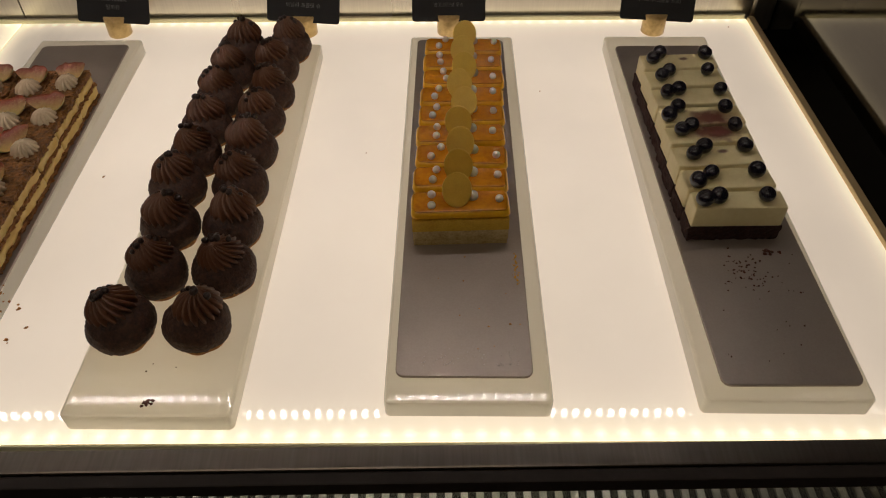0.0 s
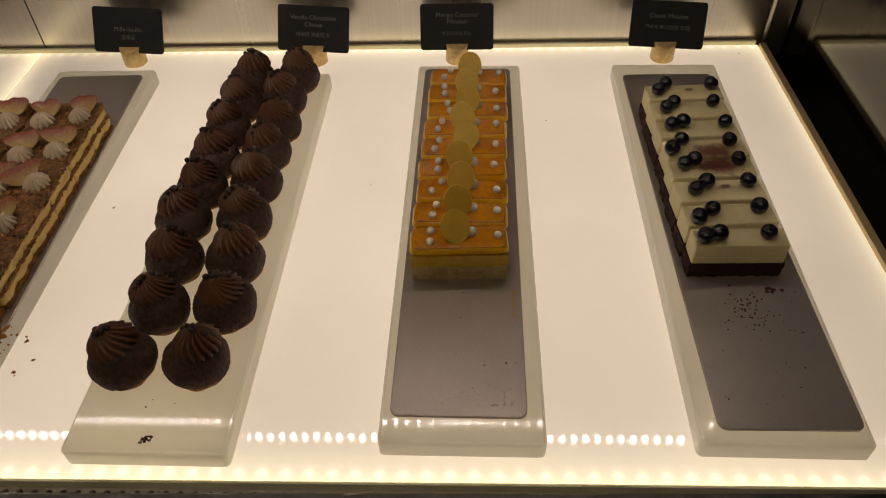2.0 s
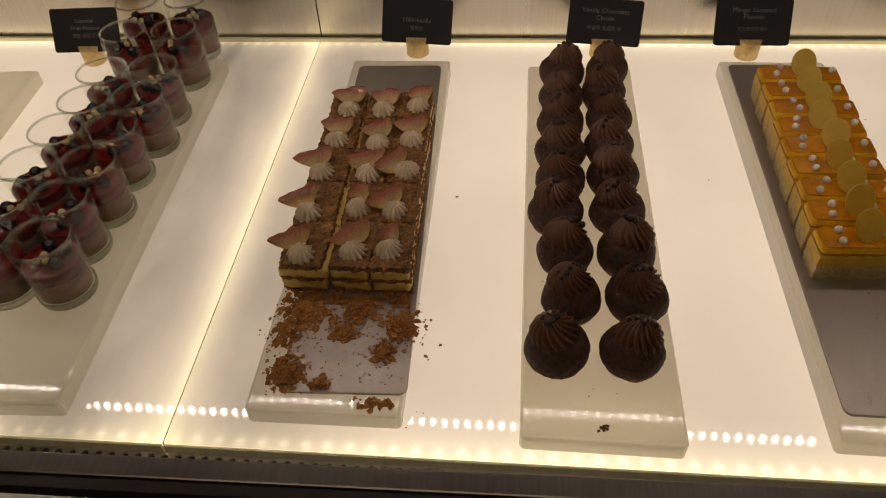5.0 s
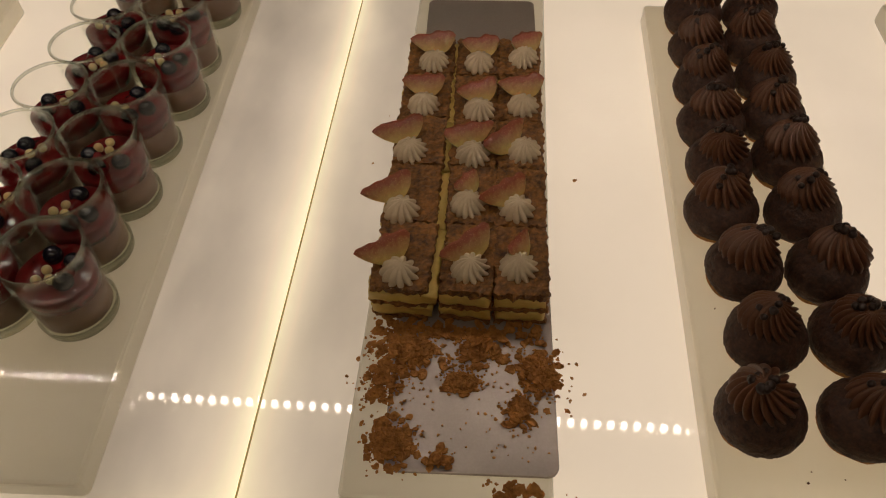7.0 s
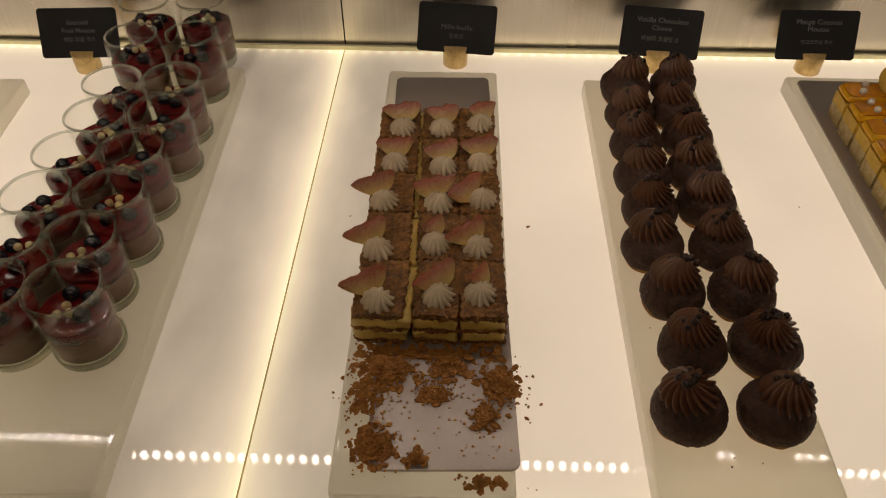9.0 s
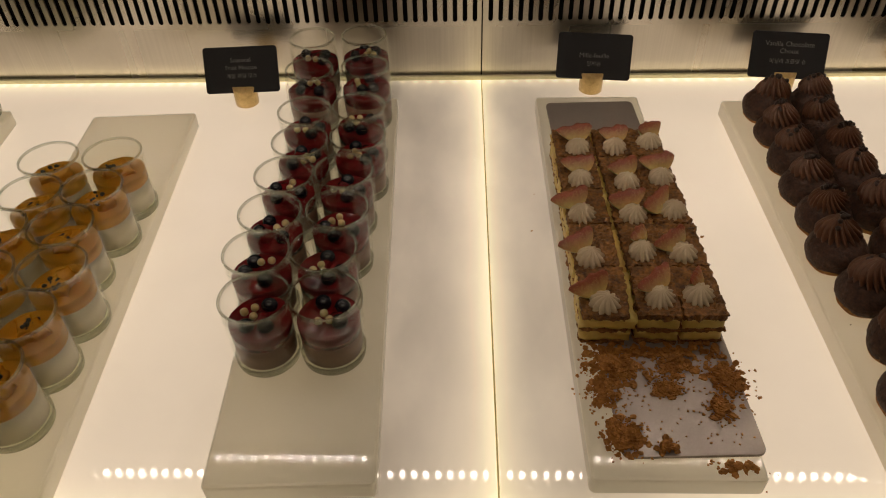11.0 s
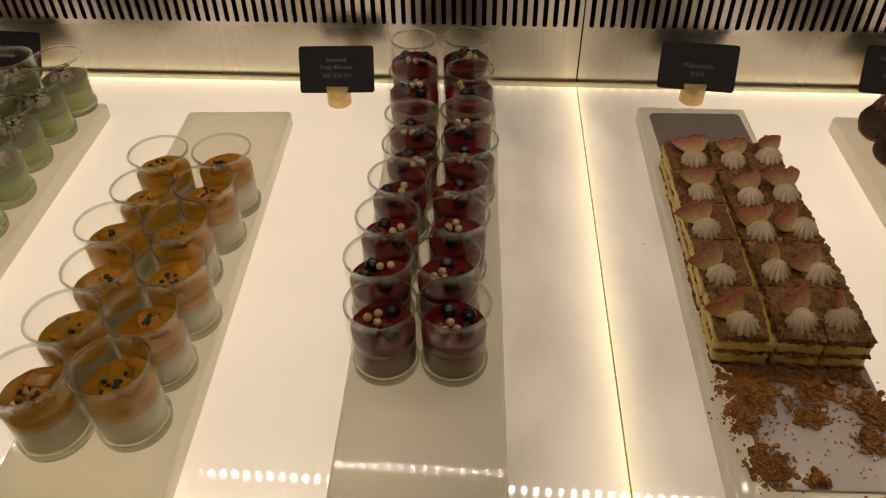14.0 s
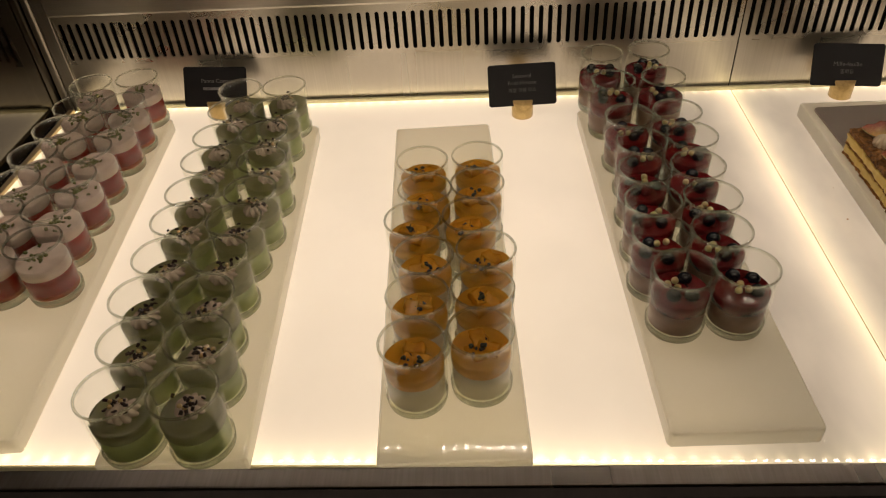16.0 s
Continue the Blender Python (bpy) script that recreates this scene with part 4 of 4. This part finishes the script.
def berry_cup(seed, swell=0.0):
    rnd = random.Random(seed)
    root = cup("berry_mousse_cup", "barrel-shaped glass cup of brown mousse with berry coulis and blueberries" if swell else "glass cup of brown mousse with red berry coulis, blueberries and pearls", "berry cups", swell)
    fill(root, "mousse", 0.0086, 0.0270, TAUPE, "beige brown mousse layer", swell=swell)
    fill(root, "coulis", 0.0272, 0.0375, RED_JELLY, "glossy dark red berry coulis", 0.002, 0.0018, seed, swell=swell)
    t = 0.0402
    turn = rnd.uniform(0, 6.3)
    spots = [(0.0115 * math.cos(turn + k), 0.0115 * math.sin(turn + k)) for k in (0.0, rnd.uniform(0.95, 1.3), rnd.uniform(2.6, 3.6))]
    scatter(root, "blueberry", ball(0.0058, 3, 0.92), BLUEBERRY, "dark blueberry", [pose(x, y, t + 0.0008, rnd.uniform(0, 90), 0, 0) for x, y in spots])
    px, py = 0.006 * math.cos(turn - 1.2), 0.006 * math.sin(turn - 1.2)
    scatter(root, "sugar_pearl", ball(0.0029, 2), PEARL_CREAM, "cream sugar pearl", [pose(px + 0.0045 * math.cos(2.1 * k), py + 0.0045 * math.sin(2.1 * k), t + 0.0026 + rnd.uniform(0, 0.001)) for k in range(rnd.randint(2, 4))])
    scatter(root, "raspberry_piece", ball(0.0060, 3, 0.8, 0.25, 260, seed), RED_JELLY, "red raspberry piece", [pose(rnd.uniform(-0.010, 0.010), rnd.uniform(-0.010, 0.010), t - 0.002, rnd.uniform(0, 180), 0, rnd.uniform(0, 90)) for _ in range(2)])
    return root


def passion_cup(seed):
    rnd = random.Random(seed)
    root = cup("mango_panna_cotta_cup", "glass cup of white panna cotta under orange mango passion jelly", "passion cups")
    fill(root, "panna_cotta", 0.0086, 0.0310, PANNA, "white panna cotta layer")
    fill(root, "jelly", 0.0312, 0.0405, ORANGE_JELLY, "orange passion fruit jelly", 0.0012, 0.0016, seed)
    chunk = rough_box(0.0150, 0.0105, 0.0075, 8, 6, 4, 0.0026, 190, seed)
    turn = rnd.uniform(0, 6.3)
    spots = [(0.0068 * math.cos(turn + 1.9 * k), 0.0060 * math.sin(turn + 1.9 * k)) for k in range(3)]
    scatter(root, "mango_piece", chunk, FRUIT, "glossy slice of ripe mango", [pose(x, y, 0.0375 + 0.0012 * k, rnd.uniform(-22, 22), rnd.uniform(-22, 22), rnd.uniform(0, 360)) for k, (x, y) in enumerate(spots)])
    seeds = []
    for gx, gy, count in ((rnd.uniform(-0.005, 0.005), rnd.uniform(-0.008, -0.002), 11), (rnd.uniform(-0.006, 0.006), rnd.uniform(-0.004, 0.005), 7)):
        seeds += [pose(gx + rnd.gauss(0, 0.0028), gy + rnd.gauss(0, 0.0022), 0.0462 + rnd.uniform(-0.0016, 0.0008), rnd.uniform(0, 90), 0, rnd.uniform(0, 180)) @ Matrix.Scale(rnd.uniform(0.6, 1.1), 4) for _ in range(count)]
    scatter(root, "passion_seed", ball(0.0019, 2, 0.7), SEED, "black passion fruit seed", seeds)
    return root


def pistachio_cup(seed):
    rnd = random.Random(seed)
    root = cup("pistachio_cream_cup", "glass cup of green pistachio cream with a beige rosette", "pistachio cups")
    fill(root, "pistachio_cream", 0.0086, 0.0275, PISTACHIO, "pale green pistachio cream")
    fill(root, "cream_film", 0.0277, 0.0365, PISTACHIO_TOP, "pale grey beige cream layer", 0.0008)
    part("rosette", swirl(0.0122, 0.0088, 9, 0.36, 0.5, (0, 0), seed, 12, 108, 0.5), GREY_CREAM, root, "piped beige cream rosette", True, pose(rnd.uniform(-0.003, 0.003), rnd.uniform(-0.003, 0.003), 0.0365, 0, 0, seed * 40))
    scatter(root, "chocolate_chip", rough_box(0.0032, 0.0022, 0.0011, 3, 2, 1, 0.0006, 400, seed), CHOC_DARK, "dark chocolate shaving", [pose(rnd.gauss(0, 0.0045), rnd.gauss(0, 0.0045), 0.0450 + rnd.uniform(-0.001, 0.0012), rnd.uniform(-50, 50), rnd.uniform(-50, 50), rnd.uniform(0, 360)) for _ in range(15)])
    scatter(root, "crisp_pearl", ball(0.0019, 2, 1, 0.2, 300, seed), PEARL_CREAM, "beige crisp pearl", [pose(rnd.uniform(-0.007, 0.007), rnd.uniform(-0.007, 0.007), 0.0450) for _ in range(3)])
    return root


def strawberry_cup(seed):
    rnd = random.Random(seed)
    root = cup("strawberry_foam_cup", "glass cup of red strawberry jelly under white foam", "strawberry cups")
    fill(root, "amber_jelly", 0.0086, 0.0125, AMBER_JELLY, "amber lower jelly")
    fill(root, "jelly", 0.0127, 0.0305, PINK_JELLY, "red strawberry jelly")
    fill(root, "foam", 0.0307, 0.0405, FOAM, "white foam layer", 0.0012, 0.0020, seed)
    scatter(root, "chopped_pistachio", rough_box(0.0030, 0.0024, 0.0014, 2, 2, 1, 0.0008, 400, seed), HERB, "green pistachio crumb", [pose(rnd.gauss(0, 0.0065), rnd.gauss(0, 0.0065), 0.0424 + rnd.uniform(-0.0006, 0.0006), rnd.uniform(-40, 40), rnd.uniform(-40, 40), rnd.uniform(0, 360)) for _ in range(18)])
    return root


def pairs(maker, seeds, places, shift=(0.0, 0.0), tall=1.0):
    made = [maker(s) for s in seeds]
    for n, (x, y) in enumerate(places):
        m = pose(x + shift[0], y + shift[1], BT, 0, 0, random.uniform(0, 360)) @ Matrix.Diagonal((1, 1, tall, 1))
        if n < len(made):
            made[n].matrix_basis = m
        else:
            copy_thing(made[(n * 3 + n // len(made)) % len(made)], m)


BERRY_AT = ((-0.6690, 0.1200), (-0.6220, 0.1220), (-0.6770, 0.1650), (-0.6290, 0.1680), (-0.6760, 0.2100), (-0.6250, 0.2140), (-0.6740, 0.2590), (-0.6260, 0.2630), (-0.6690, 0.3060), (-0.6200, 0.3140), (-0.6730, 0.3550), (-0.6240, 0.3620), (-0.6790, 0.4260), (-0.6250, 0.4310), (-0.6840, 0.4830), (-0.6310, 0.4890))
PASSION_AT = ((-0.8740, 0.0500), (-0.8260, 0.0600), (-0.8730, 0.0980), (-0.8240, 0.1050), (-0.8710, 0.1450), (-0.8210, 0.1510), (-0.8830, 0.1920), (-0.8340, 0.1970), (-0.8750, 0.2370), (-0.8280, 0.2440), (-0.8800, 0.2840), (-0.8280, 0.2900))
PISTACHIO_AT = ((-1.0750, 0.0080), (-1.0250, 0.0080), (-1.0780, 0.0540), (-1.0290, 0.0560), (-1.0880, 0.1010), (-1.0390, 0.1020), (-1.0880, 0.1500), (-1.0400, 0.1510), (-1.0900, 0.2000), (-1.0400, 0.1980), (-1.0910, 0.2420), (-1.0360, 0.2420), (-1.0930, 0.2950), (-1.0370, 0.2930), (-1.0950, 0.3410), (-1.0470, 0.3460), (-1.0950, 0.3950), (-1.0460, 0.3960), (-1.0970, 0.4430), (-1.0470, 0.4470))
STRAWBERRY_AT = ((-1.2560, 0.1690), (-1.2090, 0.1720), (-1.2650, 0.2150), (-1.2190, 0.2230), (-1.2730, 0.2650), (-1.2200, 0.2720), (-1.2790, 0.3160), (-1.2250, 0.3230), (-1.2790, 0.3680), (-1.2250, 0.3780), (-1.2790, 0.4170), (-1.2260, 0.4210), (-1.2830, 0.4690), (-1.2320, 0.4810))
pairs(berry_cup, (1, 2, 3, 4, 5), BERRY_AT[:12], (-0.002, 0.0012))
pairs(lambda seed: berry_cup(seed, 0.0028), (6, 7), BERRY_AT[12:], (-0.002, 0.0), 1.07)
pairs(passion_cup, (11, 12, 13, 14), PASSION_AT)
pairs(pistachio_cup, (21, 22, 23, 24), PISTACHIO_AT)
pairs(strawberry_cup, (31, 32, 33), STRAWBERRY_AT)


# ---------------------------------------------------------------- crumbs
def flakes(name, label, material, spots, seed, thin=0.11):
    """Loose flakes: each an uneven plate; spots are (x, y, z, size)."""
    rnd = random.Random(seed)
    verts, faces = [], []
    for x, y, z, size in spots:
        n = rnd.randint(7, 10)
        tilt = Euler((rnd.gauss(0, 0.25), rnd.gauss(0, 0.25), rnd.uniform(0, 6.3))).to_matrix()
        ring = [(size * rnd.uniform(0.45, 1.0) * math.cos(2 * math.pi * i / n), size * rnd.uniform(0.35, 0.85) * math.sin(2 * math.pi * i / n)) for i in range(n)]
        h = max(size * thin, 0.0004)
        base = len(verts)
        for k in (0, 1):
            for px, py in ring:
                q = tilt @ Vector((px * (1 - 0.12 * k), py * (1 - 0.12 * k), 0))
                verts.append((x + q.x, y + q.y, max(z, z + q.z) + k * h))
        q = tilt @ Vector((0, 0, h * rnd.uniform(1.0, 1.9)))
        verts.append((x + q.x, y + q.y, z + h * rnd.uniform(1.0, 1.8)))
        for i in range(n):
            j = (i + 1) % n
            faces.append((base + i, base + j, base + n + j, base + n + i))
            faces.append((base + n + i, base + n + j, base + 2 * n))
        faces.append(tuple(base + i for i in range(n))[::-1])
    me = bpy.data.meshes.new(name)
    me.from_pydata(verts, [], faces)
    me.materials.append(material)
    return tagged(new(name, me), label, "crumbs", kind="stuff")


def heap(rnd, count, cx, cy, sx, sy, z, lo, hi, pile=0.003):
    out = []
    for _ in range(count):
        u, v = rnd.gauss(0, 0.5), rnd.gauss(0, 0.5)
        out.append((cx + u * sx, cy + v * sy, z + rnd.random() * pile * max(0.0, 1 - u * u - v * v), rnd.uniform(lo, hi)))
    return out


rnd = random.Random(4)
spots = [(0.0345 + rnd.gauss(0, 0.0012), 0.150 - 0.032 * k / 26, MT, rnd.uniform(0.0004, 0.0013)) for k in range(26)]
flakes("mango_drip", "yellow dried mango glaze drip on the grey mat", GLAZE, spots, 12, 0.2)
spots = [(rnd.uniform(-0.035, 0.032), 0.047 + abs(rnd.gauss(0, 0.006)), MT, rnd.uniform(0.0003, 0.0008)) for _ in range(60)]
flakes("glaze_specks", "dried pale specks near the mat's front edge", MAT_SPECK, spots, 13, 0.1)
rnd = random.Random(5)
spots = []
for count, cx, cy, sx, sy in ((120, -0.425, 0.107, 0.020, 0.015), (40, -0.437, 0.086, 0.011, 0.014), (50, -0.384, 0.112, 0.014, 0.011), (80, -0.351, 0.098, 0.014, 0.015), (40, -0.394, 0.089, 0.009, 0.007), (75, -0.429, 0.052, 0.011, 0.014), (26, -0.362, 0.074, 0.007, 0.009), (14, -0.403, 0.044, 0.010, 0.005)):
    spots += heap(rnd, int(count * 2.4), cx, cy, sx * 0.95, sy * 0.95, MT, 0.0010, 0.0046, 0.0035)
spots += [(rnd.uniform(-0.445, -0.345), rnd.uniform(0.116, 0.129), MT + rnd.uniform(0, 0.002), rnd.uniform(0.0018, 0.005)) for _ in range(120)]
spots += [(rnd.uniform(-0.43, -0.345), rnd.uniform(0.045, 0.115), MT, rnd.uniform(0.0005, 0.0014)) for _ in range(110)]
for cx, cy, sx, sy in ((-0.425, 0.107, 0.024, 0.018), (-0.437, 0.086, 0.014, 0.016), (-0.351, 0.098, 0.017, 0.018), (-0.394, 0.092, 0.012, 0.009), (-0.429, 0.052, 0.014, 0.016), (-0.362, 0.074, 0.010, 0.012)):
    spots += heap(rnd, 130, cx, cy, sx, sy, MT + 0.0006, 0.0005, 0.0016, 0.0042)
flakes("pastry_crumbs", "golden brown puff pastry flakes heaped on the grey mat", CRUMB, spots, 6)
spots = heap(rnd, 34, -0.361, 0.0305, 0.012, 0.005, BT, 0.0015, 0.0045) + heap(rnd, 7, -0.374, 0.034, 0.003, 0.003, BT, 0.001, 0.002)
flakes("pastry_flake", "loose piece of puff pastry on the white board's front", CRUMB, spots, 7)
spots = [(-0.336, 0.115, 0.0004, 0.0030), (-0.333, 0.086, 0.0004, 0.0028), (-0.323, 0.097, 0.0004, 0.0020), (-0.338, 0.119, 0.0004, 0.0016), (-0.331, 0.083, 0.0004, 0.0012), (-0.341, 0.025, 0.0004, 0.0009),
         (-0.335, 0.038, 0.0004, 0.0008), (-0.330, 0.037, 0.0004, 0.0007), (-0.470, 0.277, 0.0004, 0.0015), (-0.322, 0.268, 0.0004, 0.0026), (0.308, 0.529, 0.0003, 0.0014), (-0.464, 0.33, 0.0004, 0.0009), (0.08, 0.40, 0.0004, 0.0009), (-0.09, 0.30, 0.0004, 0.0008)]
flakes("deck_crumbs", "a few pastry crumbs on the lit deck", CRUMB, spots, 8)
spots = heap(rnd, 11, -0.208, 0.0205, 0.0035, 0.0025, BT, 0.0010, 0.0026) + [(-0.216, 0.046, BT, 0.0011), (-0.213, 0.052, BT, 0.0006), (-0.197, 0.049, BT, 0.0006), (-0.246, 0.150, BT, 0.0007), (-0.245, 0.30, BT, 0.0008)]
flakes("choux_crumbs", "dark chocolate crumbs on the white board", CRUMB_DARK, spots, 9)
spots = heap(rnd, 60, 0.205, 0.128, 0.018, 0.018, MT, 0.0004, 0.0016, 0.0) + heap(rnd, 9, 0.228, 0.150, 0.006, 0.003, MT, 0.0012, 0.0028, 0.001) + [(rnd.uniform(0.168, 0.245), rnd.uniform(0.04, 0.15), MT, rnd.uniform(0.0004, 0.0010)) for _ in range(22)]
flakes("cassis_crumbs", "dark chocolate crumbs scattered on the grey mat", CRUMB_DARK, spots, 10)
spots = [(rnd.uniform(-0.03, 0.036), rnd.uniform(0.06, 0.148), MT, rnd.uniform(0.0004, 0.0009)) for _ in range(9)] + [(0.027, 0.082, MT, 0.0014), (0.012, 0.080, MT, 0.0012), (-0.003, 0.147, MT, 0.0013)]
flakes("mango_crumbs", "tiny cake crumbs on the grey mat", CRUMB, spots, 11)
